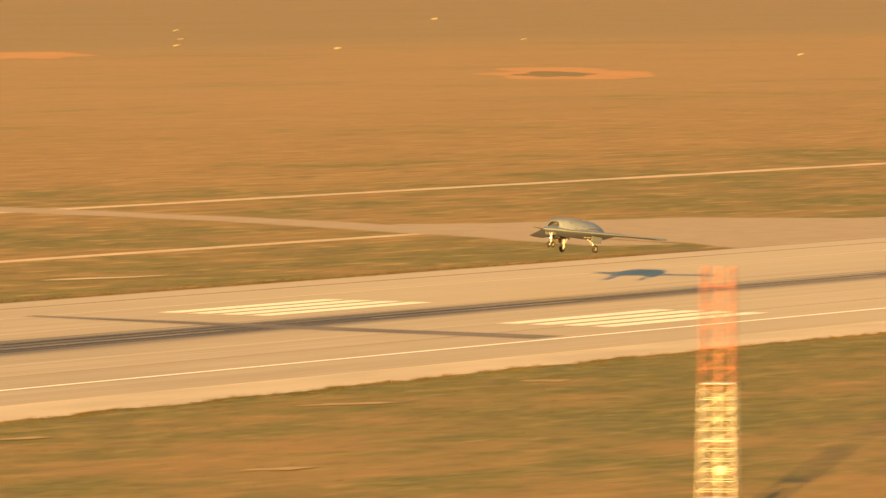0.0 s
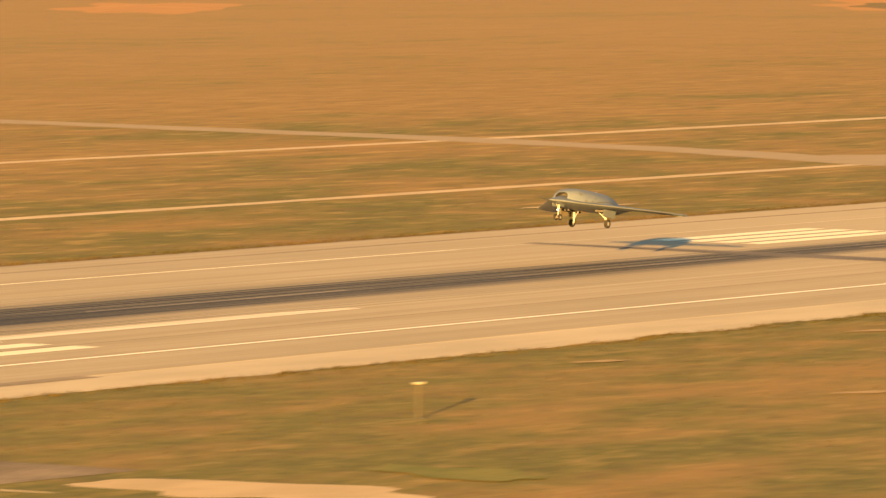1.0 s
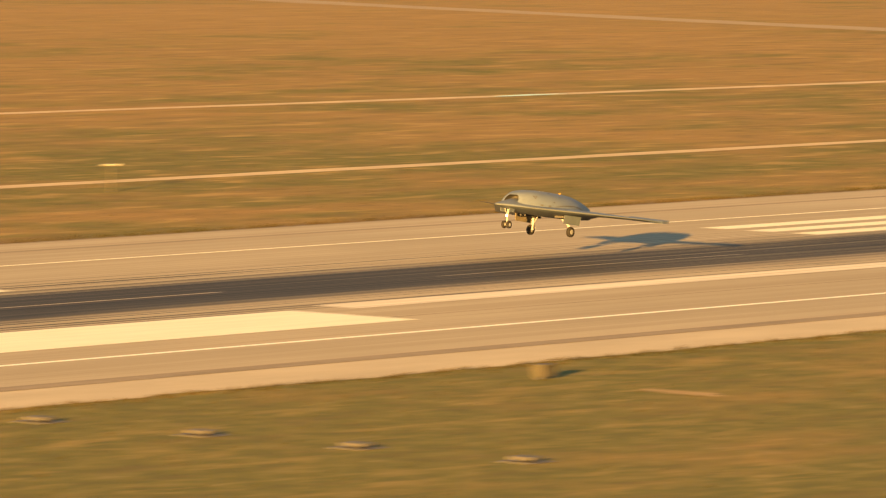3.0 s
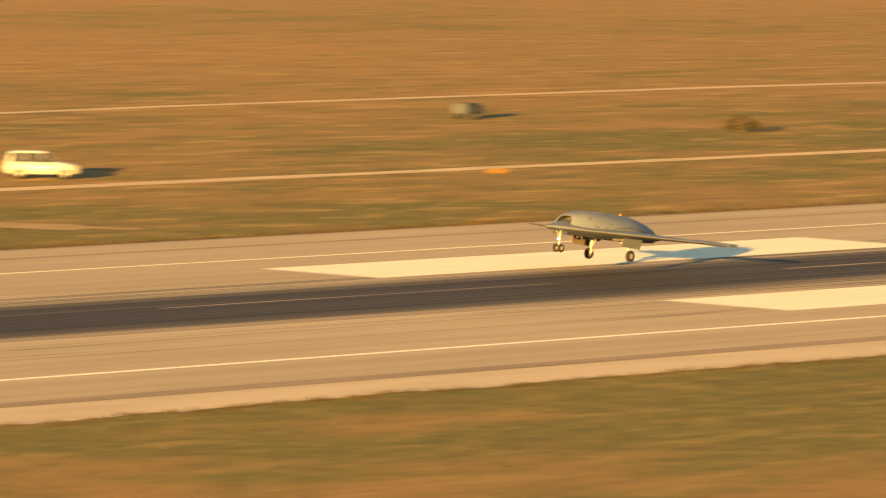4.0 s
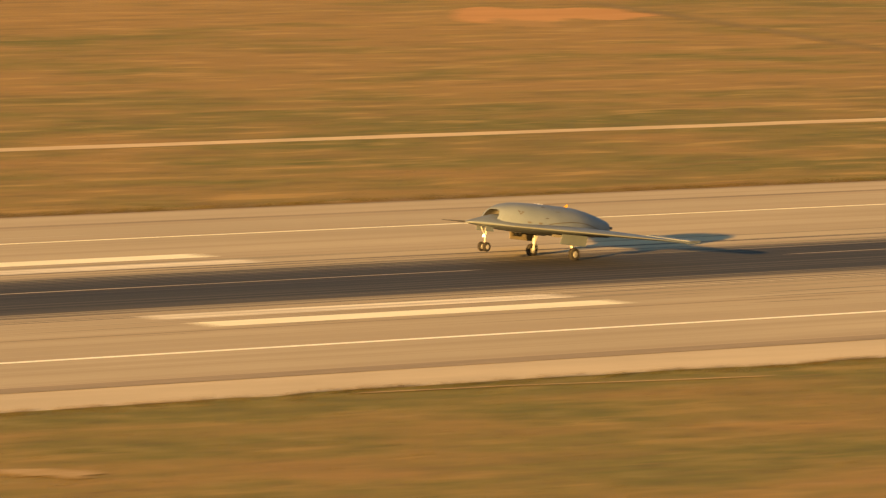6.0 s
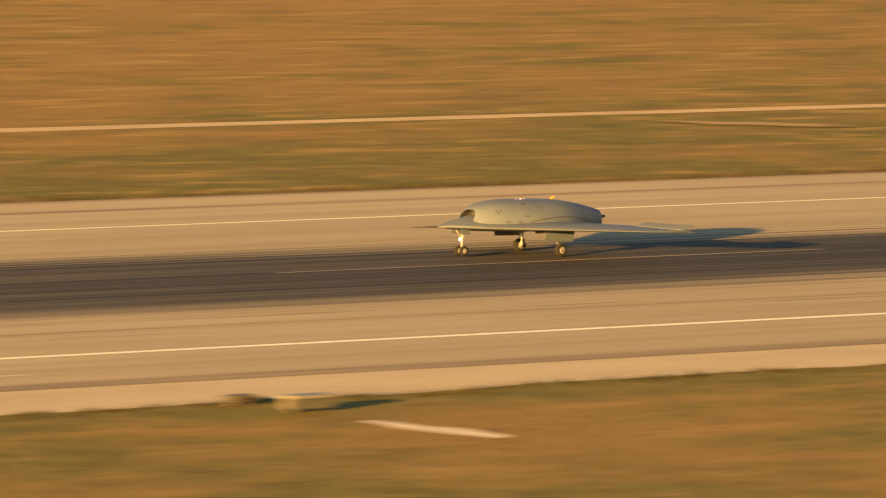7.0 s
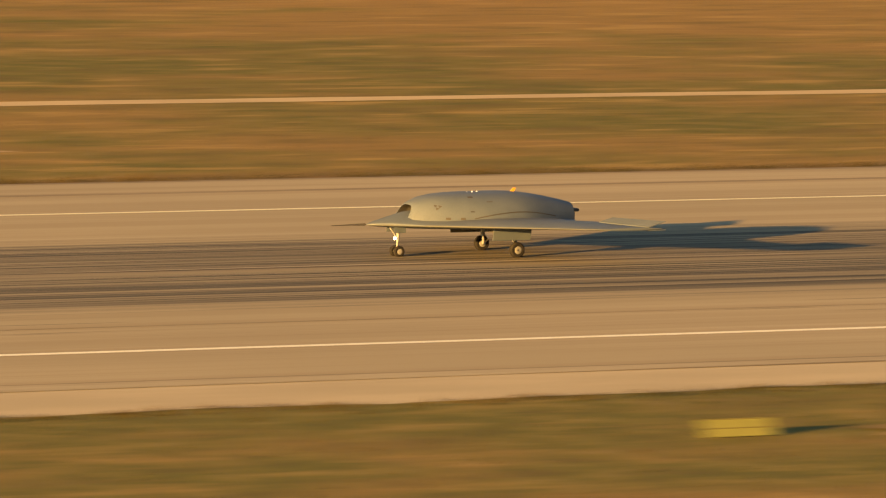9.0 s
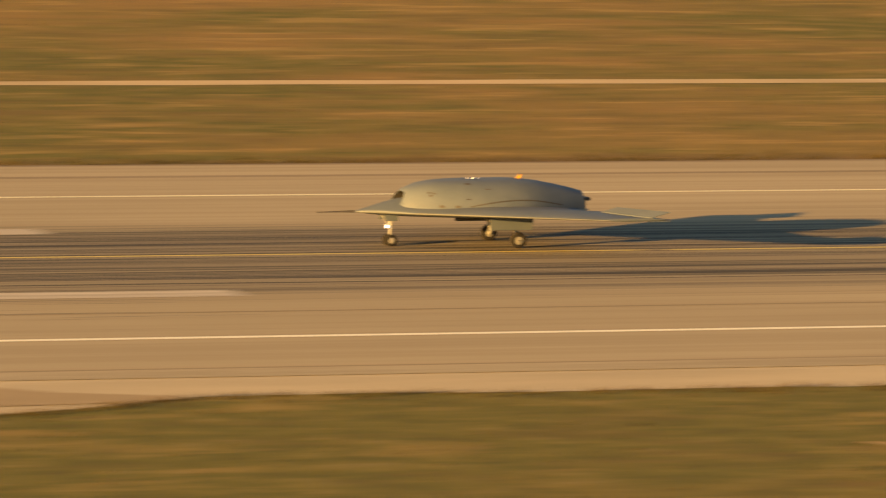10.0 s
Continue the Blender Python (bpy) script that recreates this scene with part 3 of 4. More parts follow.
def build_roads():
    for name, line, width, mat, seed, label in (
            ("far_road", [(-1200, 71.4), (496, 71.4)], 2.1, SAND, 1, "pale gravel road along the airfield"),
            ("outer_road", [(162, 132.8), (213, 136.2), (285, 137.0), (354, 133.2), (440, 131.0), (522, 128.8), (620, 128.0), (712, 128.0), (1500, 134)], (1.5, 5.5), SAND, 2,
             "thin pale gravel road far across the plain"),
            ("faint_road", [(110, 112.0), (131, 118.2), (146, 125.0), (162, 132.8)], (0.9, 1.4), STRAW, 5, "faint pale track across the plain"),
            ("cross_road", [(481, 44), (497, 72), (511, 100), (520, 132), (527, 175), (533, 240), (542, 305), (553, 420), (576, 700)],
             (9.0, 4.0), TARMAC, 3, "pale tarmac taxiway leaving the runway"),
            ("soil_track", [(74, 60), (78, 71), (86, 83), (99, 102), (110, 119)], (3.6, 1.8), TRACK, 4,
             "worn orange soil track in the grass"),
            ("tractor_track", [(96.5, 121.5), (111, 150), (128, 186)], 2.2, RUT, 6, "dark rut in the grass")):
        thing(name, ribbon(line, width, 0.012 + 0.004 * seed, 0.3, seed), mat, label, "road", kind="structure")
    thing("worn_path", ribbon([(-84, -40.0), (-88.5, -39.3), (-95.8, -37.9), (-103, -37.2)], 0.35, 0.03, 0.5, 12), STRAW,
          "thin worn path along the runway grass", "path", kind="structure")
    thing("puddle", blot(355.5, 133.0, 5.0, 0.8, 0.045, 31), WATER, "still puddle on the gravel road", "puddle", kind="structure")
    thing("pale_band", plate([(-261, -9.5), (-257.5, -9.5), (-255.8, -21), (-259, -21)], 0.037), FAINT_SEAM,
          "faint pale band across part of the runway", "band", kind="structure")
    for x, y in ((174.5, -27.6), (-175.0, -27.0)):
        mark(x - 1.4, x + 1.4, y - 0.18, y + 0.18, WORN_PAINT, "short white dash beside the runway edge line")
    thing("taxiway_fan", plate([(480, 34.1), (487, 42), (493.5, 56), (498, 70), (501, 82), (510, 84), (517, 78), (540, 70), (548, 56), (600, 44), (660, 40), (660, 34.1)], 0.022),
          TARMAC, "pale tarmac fan where a taxiway meets the runway", "taxiway", kind="structure")
    thing("service_road", ribbon([(157.5, -36.2), (156.0, -50), (155.0, -66)], (11.0, 13.0), 0.016, 0.1, 8), OLD_TARMAC,
          "grey-brown tarmac service road beside the runway", "road", kind="structure")
    for i, (x, y, rx, ry, mat, turn) in enumerate((
            (155.5, -76.5, 4.6, 7.8, PALE_SOIL, 0.1), (148.4, -56, 0.9, 14, SAND, 0.05),
            # the three RUT patches at x 152 to 155 are plain dark blots
            (106, 172, 4.5, 13, SOIL, -0.7), (114, 172, 4.5, 10, SOIL, -0.9), (99, 163, 2.2, 6, TRACK, -0.5), (154.6, -45.6, 1.6, 1.5, RUT, 0.2), (153.4, -53.9, 1.4, 1.5, RUT, 0.1), (152.7, -61.8, 1.4, 1.5, RUT, 0.1), (1165, 417, 52, 17, SOIL, 0.51), (1158, 416, 26, 7, RUT, 0.51), (1022, 492, 50, 14, SOIL, 0.51), (1262, 598, 45, 14, SOIL, 0.51),
            (100.5, 47.5, 2.4, 5.5, STRAW, 0.45), (-152, 46, 1.6, 6, STRAW, 0.3), (-279, 50.5, 7.5, 1.6, SAND, -0.25),
            (-260.5, -44.8, 2.8, 1.0, STRAW, -0.3), (-267, -53.2, 2.6, 1.1, STRAW, -0.3), 
            (-19.2, -42.3, 2.4, 1.0, STRAW, -0.5), (104.3, -51.8, 0.8, 2.6, STRAW, -0.1), (-171.3, -47.2, 0.8, 2.8, LIGHT_SEAM, 0.2), (-262, -46.4, 3.0, 1.2, RUT, -0.3), (-353.8, -50.8, 2.2, 0.9, STRAW, -0.5), (-350.8, -46.4, 3.0, 1.6, RUT, -0.5), (-284.8, -47.2, 2.4, 0.8, RUT, -0.2), (-286, -49.0, 1.6, 0.5, STRAW, -0.3), (-131, -52.3, 1.6, 1.3, STRAW, -0.7),
            (402, 49.2, 6.5, 0.9, SAND, -0.28), (301, -44, 1.6, 1.0, STRAW, -0.6), (275, -45.5, 3.2, 0.8, STRAW, -0.5), (239.5, -45.7, 2.0, 0.6, STRAW, -0.3), (226.7, -68.9, 2.2, 0.7, STRAW, -0.4), (168.4, -79, 2.6, 4.8, LUSH, -0.3), (161.5, -37.2, 2.0, 1.0, SOIL, 0.2), (-60, 62, 5, 1.3, STRAW, -0.6),
            )):
        thing("ground_patch", blot(x, y, rx, ry, 0.006 + 0.0015 * i, i, turn), mat,
              "uneven bare or dark patch on the ground", "bare ground", "bare patches in the grass", "structure")


build_ground()
build_tufts()
build_markings()
build_roads()


# ---------------------------------------------------------------- the aircraft
# Its space: nose towards -x, origin on the ground between the main wheels.
TIP = 5.2


def lead(y):
    return -5.75 + 1.46 * abs(y)


def trail(y):
    y = abs(y)
    return 3.25 - 0.58 * y if y < 2.3 else 1.916 + 0.788 * (y - 2.3)


def hinge(y):
    """Where the flap's hinge lies along the chord."""
    return 1 - (0.62 + 0.08 * (abs(y) - 3.55)) / (trail(y) - lead(y))


def wing_z(y, u=0.0):
    return 1.23 + 0.026 * abs(y) + 0.15 * u * min(1.0, abs(y) / 2.0, max(0.0, 1 - (abs(y) - 3.0) / 2.4))


def wing_half(u, y):
    most = 0.40 * (1 - min(abs(y), TIP) / 6.6) ** 1.5 + 0.055
    slim = 0.68 + 0.14 * max(0.0, 1 - abs(y) / 1.25)
    return most * 2.95 * max(u, 0.0) ** slim * (1.02 - u)


def wing_body():
    bm = bmesh.new()
    half = [0, 0.25, 0.55, 0.9, 1.3, 1.7, 2.1, 2.3, 2.6, 3.0, 3.5, 4.0, 4.5, 5.0, TIP]
    ys = [-y for y in reversed(half[1:])] + half
    us = [0, 0.006, 0.02, 0.05, 0.1, 0.17, 0.25, 0.34, 0.44, 0.55, 0.66, 0.78, 0.9, 1.0]
    top, low = [], []
    for y in ys:
        a, b = lead(y), trail(y)
        fore = max(0.0, 1 - abs(y) / 1.25)
        up, dn = [], []
        for u in us:
            x = a + (b - a) * u
            t = wing_half(u, y)
            ridge = 0.0
            if fore > 0 and x < -2.5:
                ridge = 0.34 * fore ** 1.3 * min(1.0, max(0.0, (x + 5.75) / 1.8))
            up.append(bm.verts.new((x, y, wing_z(y, u) + t * 0.62 + ridge)))
            dn.append(bm.verts.new((x, y, wing_z(y, u) - t * 0.58)))
        top.append(up)
        low.append(dn)
    for grid in (top, low):
        for a, b in zip(grid, grid[1:]):
            for i in range(len(us) - 1):
                bm.faces.new((a[i], a[i + 1], b[i + 1], b[i]))
    for i in range(len(us) - 1):
        for g, h in ((top[0], low[0]), (top[-1], low[-1])):
            bm.faces.new((g[i], g[i + 1], h[i + 1], h[i]))
    for (a, b), (c, d) in zip(zip(top, low), zip(top[1:], low[1:])):
        bm.faces.new((a[-1], b[-1], d[-1], c[-1]))
        bm.faces.new((a[0], b[0], d[0], c[0]))
    bmesh.ops.remove_doubles(bm, verts=bm.verts, dist=0.0005)
    return bm


HUMP = [  # x at the crest, half width, crest height, how far the foot lies ahead of the crest, roundness
    (-3.93, 0.54, 1.97, 0.42, 0.55), (-3.72, 0.75, 2.08, 0.50, 0.61), (-3.3, 1.02, 2.235, 0.42, 0.67), (-2.8, 1.26, 2.32, 0.30, 0.70),
    (-2.2, 1.46, 2.36, 0.18, 0.72), (-1.5, 1.58, 2.38, 0.08, 0.72), (-0.8, 1.62, 2.38, 0.0, 0.71), (0.0, 1.57, 2.385, 0.0, 0.70),
    (0.6, 1.45, 2.36, 0.0, 0.68), (1.2, 1.27, 2.285, 0.0, 0.66), (1.8, 1.07, 2.18, 0.0, 0.62), (2.3, 0.90, 2.075, 0.0, 0.58), (2.6, 0.79, 2.00, 0.0, 0.54),
    (2.78, 0.73, 1.955, 0.0, 0.52)]
FOOT = 1.22


def hump_point(station, a, shrink=1.0, back=0.0):
    x, w, top, slant, soft = station
    c, s = math.cos(a), math.sin(a)
    y = w * math.copysign(abs(c) ** soft, c) * shrink
    z = FOOT + (top - FOOT) * max(s, 0.0) ** (soft + 0.1)
    mid = FOOT + (top - FOOT) * 0.62
    z = mid + (z - mid) * (0.35 + 0.65 * shrink)
    return Vector((x - slant * (1 - (z - FOOT) / (top - FOOT)) + back, y, z))


def hump_at(x, a):
    """A point of the hump's skin at a length along the aircraft and an angle up its side."""
    for s, t in zip(HUMP, HUMP[1:]):
        if hump_point(s, a).x <= x <= hump_point(t, a).x:
            k = (x - hump_point(s, a).x) / (hump_point(t, a).x - hump_point(s, a).x)
            return hump_point(s, a).lerp(hump_point(t, a), k)
    return hump_point(HUMP[5], a)


def hump_skin():
    bm = bmesh.new()
    n = 30
    rings = [[bm.verts.new(hump_point(s, math.pi * i / n)) for i in range(n + 1)] for s in HUMP]
    for a, b in zip(rings, rings[1:]):
        for i in range(n):
            bm.faces.new((a[i], a[i + 1], b[i + 1], b[i]))
    lip = [bm.verts.new(hump_point(HUMP[0], math.pi * i / n, 0.92, 0.0)) for i in range(n + 1)]
    for i in range(n):
        bm.faces.new((rings[0][i], rings[0][i + 1], lip[i + 1], lip[i]))
    return bm


def intake_duct():
    bm = bmesh.new()
    n = 24
    rings = [[bm.verts.new(hump_point(HUMP[0], math.pi * i / n, k, d)) for i in range(n + 1)]
             for k, d in ((0.922, 0.004), (0.86, 0.25), (0.8, 0.6))]
    for a, b in zip(rings, rings[1:]):
        for i in range(n):
            bm.faces.new((a[i], a[i + 1], b[i + 1], b[i]))
        bm.faces.new((a[0], a[-1], b[-1], b[0]))
    bm.faces.new(rings[-1])
    return bm


def hump_rear():
    bm = bmesh.new()
    bm.faces.new([bm.verts.new(hump_point(HUMP[-1], math.pi * i / 30, 0.999)) for i in range(31)])
    return bm


def decal(points, lift=0.006):
    bm = bmesh.new()
    outer = [bm.verts.new(p + (Vector((0, p.y, p.z - 1.2))).normalized() * lift) for p in points]
    bm.faces.new(outer)
    return bm


def wheel(parent, name, x, y, r, w, label):
    """A tyre on a metal hub, at its axle."""
    tyre = part(name, lathe(bmesh.new(), [(r * 0.55, -w * 0.42), (r * 0.8, -w * 0.5), (r * 0.94, -w * 0.44), (r, -w * 0.2), (r, w * 0.2),
                                        (r * 0.94, w * 0.44), (r * 0.8, w * 0.5), (r * 0.55, w * 0.42)], 28), RUBBER, parent, label, True)
    tyre.location = (x, y, r)
    part("hub", lathe(bmesh.new(), [(r * 0.2, -w * 0.5), (r * 0.40, -w * 0.46), (r * 0.55, -w * 0.40), (r * 0.55, w * 0.40), (r * 0.40, w * 0.46),
                                    (r * 0.2, w * 0.5)], 20), HUB, tyre, "pale metal wheel hub")
    return tyre


def brake_flap(side, way):
    """Half of the outer split flap, on the wing's top or underside, in the space of its hinge's middle."""
    y0, y1 = 3.5, 5.17
    def on_wing(y, u):
        z = wing_z(y, u) + way * (wing_half(u, y) * 0.6 + 0.014)
        return Vector((lead(y) + (trail(y) - lead(y)) * u, side * y, z))

    pivot = on_wing(4.5, hinge(4.5))
    bm = bmesh.new()
    rows = []
    for y in (y0, (y0 + y1) / 2, y1):
        row = []
        for u in (hinge(y) + 0.006, (hinge(y) + 1) / 2, 1.0):
            p = on_wing(y, u) - pivot
            row.append((bm.verts.new(p + Vector((0, 0, 0.013))), bm.verts.new(p - Vector((0, 0, 0.013)))))
        rows.append(row)
    for r, s in zip(rows, rows[1:]):
        for i in range(2):
            bm.faces.new((r[i][0], r[i + 1][0], s[i + 1][0], s[i][0]))
            bm.faces.new((r[i][1], r[i + 1][1], s[i + 1][1], s[i][1]))
        bm.faces.new((r[0][0], r[0][1], s[0][1], s[0][0]))
        bm.faces.new((r[2][0], r[2][1], s[2][1], s[2][0]))
    for r in (rows[0], rows[-1]):
        for i in range(2):
            bm.faces.new((r[i][0], r[i + 1][0], r[i + 1][1], r[i][1]))
    a, b = [on_wing(y, hinge(y)) for y in (y0, y1)]
    return bm, pivot, (b - a).normalized()


def build_aircraft():
    jet = holder("drone_aircraft", pose(400, 5, 3), "grey tailless flying-wing drone with its landing gear down", "aircraft")
    part("wing", wing_body(), SKIN, jet, "thin swept grey flying wing", True)
    part("fuselage", hump_skin(), SKIN, jet, "smooth grey humped fuselage", True)
    part("rear_panel", hump_rear(), SKIN, jet, "flat cut rear of the fuselage")
    part("air_intake", intake_duct(), DUCT, jet, "dark engine air intake", True)
    part("nose_boom", rod(rodded((-5.72, 0, 1.245), (-6.2, 0, 1.24), 0.045, 0.03), (-6.2, 0, 1.24), (-7.12, 0, 1.225), 0.028, 0.014), DARK, jet,
         "thin dark air-data boom")
    # leading edge strips, grey yellowed for the sunlit lip and darkened against glare
    for side in (-1, 1):
        bm = bmesh.new()
        rows = []
        for i in range(15):
            y = 0.05 + (TIP - 0.06) * i / 14
            c = trail(y) - lead(y)
            z = wing_z(y)
            ring = [(-0.012, 0.0)] + [(u * c, k * (wing_half(u, y) * (0.62 if k > 0 else 0.58) + 0.006)) for u, k in ((0.012, 1), (0.012, -1))]
            rows.append([bm.verts.new((lead(y) + dx, side * y, z + dz)) for dx, dz in (ring[1], ring[0], ring[2])])
        for r, s in zip(rows, rows[1:]):
            bm.faces.new((r[0], r[1], s[1], s[0]))
            bm.faces.new((r[1], r[2], s[2], s[1]))
        part("leading_edge", bm, SKIN_EDGE, jet, "smooth leading edge in a grey tinted for sunlight", True)
    # exhaust
    part("exhaust", boxed(2.2, 3.1, -0.55, 0.55, 1.60, 1.71, bevel=0.02), DARK, jet, "dark flattened engine exhaust")
    part("exhaust_shroud", boxed(2.2, 2.92, -0.55, 0.55, 1.2, 1.60, bevel=0.03), SKIN, jet)
    # markings, vents and glints
    for side in (-1, 1):
        ang = math.radians(37)
        flip = (lambda a: math.pi - a) if side < 0 else (lambda a: a)
        for k in range(3):
            u, v = 0.09 * math.cos(2.1 * k + 0.2), 0.08 * math.sin(2.1 * k + 0.2)
            pts = [hump_at(-3.2 + u + 0.085 * math.cos(2.1 * j + 2.1 * k), flip(ang + v + 0.08 * math.sin(2.1 * j + 2.1 * k))) for j in range(3)]
            part("emblem", decal(pts), DARK, jet, "small dark painted emblem")
        for x, a, l, h in ((-2.9, 11, 0.09, 0.035), (-2.35, 11, 0.09, 0.035), (-1.8, 62, 0.10, 0.05), (-1.95, 24, 0.08, 0.02), (-1.15, 46, 0.12, 0.018)):
            a = math.radians(a)
            pts = [hump_at(x + dx * l, flip(a + dy * h)) for dx, dy in ((-1, -1), (1, -1), (1, 1), (-1, 1))]
            part("vent", decal(pts), DARK, jet, "small dark vent slot")
        # seam between hump and wing
        pts = [hump_at(-1.9 + 3.7 * i / 10, flip(math.radians(10 + 10 * math.sin(math.pi * i / 10)))) for i in range(11)]
        bm = bmesh.new()
        rows = [(bm.verts.new(p + Vector((0, side * 0.008, 0))), bm.verts.new(p + Vector((0, side * 0.002, 0.04)))) for p in pts]
        for r, s in zip(rows, rows[1:]):
            bm.faces.new((r[0], r[1], s[1], s[0]))
        part("panel_seam", bm, DARK, jet, "dark curved panel seam")
    # glowing beads that imitate glints of sun on the back
    for x, y in ((-1.45, 0.0), (-1.30, -0.12), (-1.17, 0.1), (-1.04, -0.04)):
        bm = bmesh.new()
        bmesh.ops.create_uvsphere(bm, u_segments=10, v_segments=6, radius=0.022)
        bmesh.ops.translate(bm, vec=(x, y, 2.38), verts=bm.verts)
        part("back_glint", bm, GLINT, jet, "small glowing bead imitating a sun glint on the back", True)
    bm = bmesh.new()
    f = [bm.verts.new(p) for p in ((0.36, -0.02, 2.34), (0.56, -0.02, 2.34), (0.64, -0.02, 2.50), (0.54, -0.02, 2.50))]
    g = [bm.verts.new(v.co + Vector((0, 0.04, 0))) for v in f]
    bm.faces.new(f)
    bm.faces.new(g)
    for i in range(4):
        bm.faces.new((f[i], f[(i + 1) % 4], g[(i + 1) % 4], g[i]))
    part("antenna", bm, ORANGE, jet, "small orange blade antenna")
    # nose gear
    gear = part("nose_gear", rod(rodded((-4.30, 0, 1.12), (-4.33, 0, 0.62), 0.065), (-4.33, 0, 0.64), (-4.34, 0, 0.22), 0.042), GEAR_WHITE, jet,
                "white nose gear leg")
    part("drag_brace", rod(rodded((-4.32, 0, 0.66), (-4.66, 0, 1.1), 0.03), (-4.34, 0.0, 0.5), (-4.22, 0, 0.34), 0.025), GEAR_WHITE, gear)
    part("axle", rodded((-4.34, -0.22, 0.22), (-4.34, 0.22, 0.22), 0.03), CHROME, gear)
    lamp = lathe(bmesh.new(), [(0.03, 0.05), (0.05, 0.025), (0.062, -0.04), (0.055, -0.045)], 16)
    bmesh.ops.rotate(lamp, matrix=Matrix.Rotation(radians(-60), 3, "Z"), verts=lamp.verts)
    bmesh.ops.translate(lamp, vec=(-4.45, -0.03, 0.70), verts=lamp.verts)
    part("landing_light", lamp, LAMP_WHITE, gear, "glowing landing light", True)
    for y in (-0.16, 0.16):
        wheel(jet, "nose_wheel", -4.34, y, 0.215, 0.15, "small black nose wheel")
    for y in (-0.3, 0.3):
        part("gear_door", boxed(-4.65, -4.15, y - 0.015, y + 0.015, 0.92, 1.2, bevel=0.008), SKIN, jet, "open grey nose gear door")
    # main gear
    for side in (-1, 1):
        y = side * 1.37
        gear = part("main_gear", rod(rodded((-0.06, side * 1.22, 1.12), (-0.03, side * 1.23, 0.58), 0.085), (-0.03, side * 1.23, 0.6), (0.0, side * 1.23, 0.29), 0.055),
                    GEAR_WHITE, jet, "white main gear leg")
        part("side_brace", rodded((-0.03, side * 1.18, 0.66), (-0.3, side * 0.75, 1.08), 0.035), GEAR_WHITE, gear)
        part("torque_link", rod(rodded((0.05, side * 1.2, 0.62), (0.2, side * 1.21, 0.46), 0.022), (0.2, side * 1.21, 0.46), (0.05, side * 1.22, 0.32), 0.022), CHROME, gear)
        part("axle", rodded((0, side * 1.2, 0.295), (0, side * 1.48, 0.295), 0.045), CHROME, gear)
        wheel(jet, "main_wheel", 0.0, y, 0.295, 0.22, "black main wheel")
        door = boxed(-1.2, 0.42, -0.018, 0.018, -0.52, 0.0, bevel=0.012)
        bmesh.ops.bevel(door, geom=[e for e in door.edges if abs((e.verts[0].co - e.verts[1].co).y) > 0.02 and e.verts[0].co.z < -0.4], offset=0.1,
                        segments=3, affect="EDGES")
        bmesh.ops.rotate(door, matrix=Matrix.Rotation(side * radians(-10), 3, "X"), verts=door.verts)
        bmesh.ops.translate(door, vec=(0, side * 1.72, 1.20), verts=door.verts)
        # far door in a warmer tone, painting in the sun on its inner face
        part("gear_door", door, LIT_LINING if side > 0 else SKIN, jet, "open main gear door")
        part("gear_bay", boxed(-1.15, 0.4, side * 1.3 - 0.3, side * 1.3 + 0.3, 0.985, 1.1), DARK, jet, "dark open wheel bay")
    # split flaps: both halves ride up in flight and open as brakes on the ground
    flaps = []
    for side in (-1, 1):
        for way in (1, -1):
            bm, pivot, axis = brake_flap(side, way)
            ob = part("brake_flap", bm, SKIN, jet, "grey hinged brake flap on the wing")
            flaps.append((ob, pivot, axis, side, way))
    return jet, flaps


jet, flaps = build_aircraft()


# ---------------------------------------------------------------- things beside the runway
def lattice_mast(x, y):
    mast = holder("lattice_mast", pose(x, y, 0, 0, 0, 20), "tall red and white lattice mast standing in grass", "mast")
    h, n = 12.0, 13

    def corner(k, i):
        w = 0.80 - 0.16 * i / n
        return Vector(((w, w), (-w, w), (-w, -w), (w, -w))[k % 4] + (h * i / n,))

    for k in range(4):
        for lo, hi, mat in ((0, 1.6, RED), (1.6, 7.25, MAST_WHITE), (7.25, 13, RED)):
            part("leg", rodded(corner(k, lo), corner(k, hi), 0.026, n=6), mat, mast)
    for i in range(n):
        white = 2 <= i < 7
        mat, thick = (MAST_WHITE, 0.013) if white else (RED, 0.010)
        for k in range(4):
            part("cross_bar", rodded(corner(k, i), corner(k + 1, i), thick, n=4), mat, mast)
            part("brace", rodded(corner(k, i), corner(k + 1, i + 1), thick, n=4), mat, mast)
            part("brace", rodded(corner(k + 1, i), corner(k, i + 1), thick, n=4), mat, mast)
            if white:
                part("cross_bar", rodded(corner(k, i + 0.5), corner(k + 1, i + 0.5), thick, n=4), mat, mast)
    for z in (1.5, 4.1, 6.7):
        part("platform", boxed(-0.72, 0.72, -0.72, 0.72, z, z + 0.02), MAST_WHITE, mast)
    for lo, hi, mat in ((0.2, 6.7, MAST_WHITE), (6.7, 12.0, RED)):
        bm = bmesh.new()
        for dx in (-0.16, 0.16):
            box(bm, dx - 0.018, dx + 0.018, -0.02, 0.02, lo, hi)
        for i in range(int((hi - lo) / 0.35)):
            box(bm, -0.135, 0.135, -0.012, 0.012, lo + 0.35 * i + 0.1, lo + 0.35 * i + 0.124)
        part("ladder", bm, mat, mast, "ladder up the middle")
    part("equipment_box", boxed(0.62, 1.1, -0.2, 0.2, 2.5, 2.9, bevel=0.03), MAST_WHITE, mast)
    part("footing", boxed(-0.9, 0.9, -0.9, 0.9, 0.0, 0.2, bevel=0.03), CONCRETE, mast)


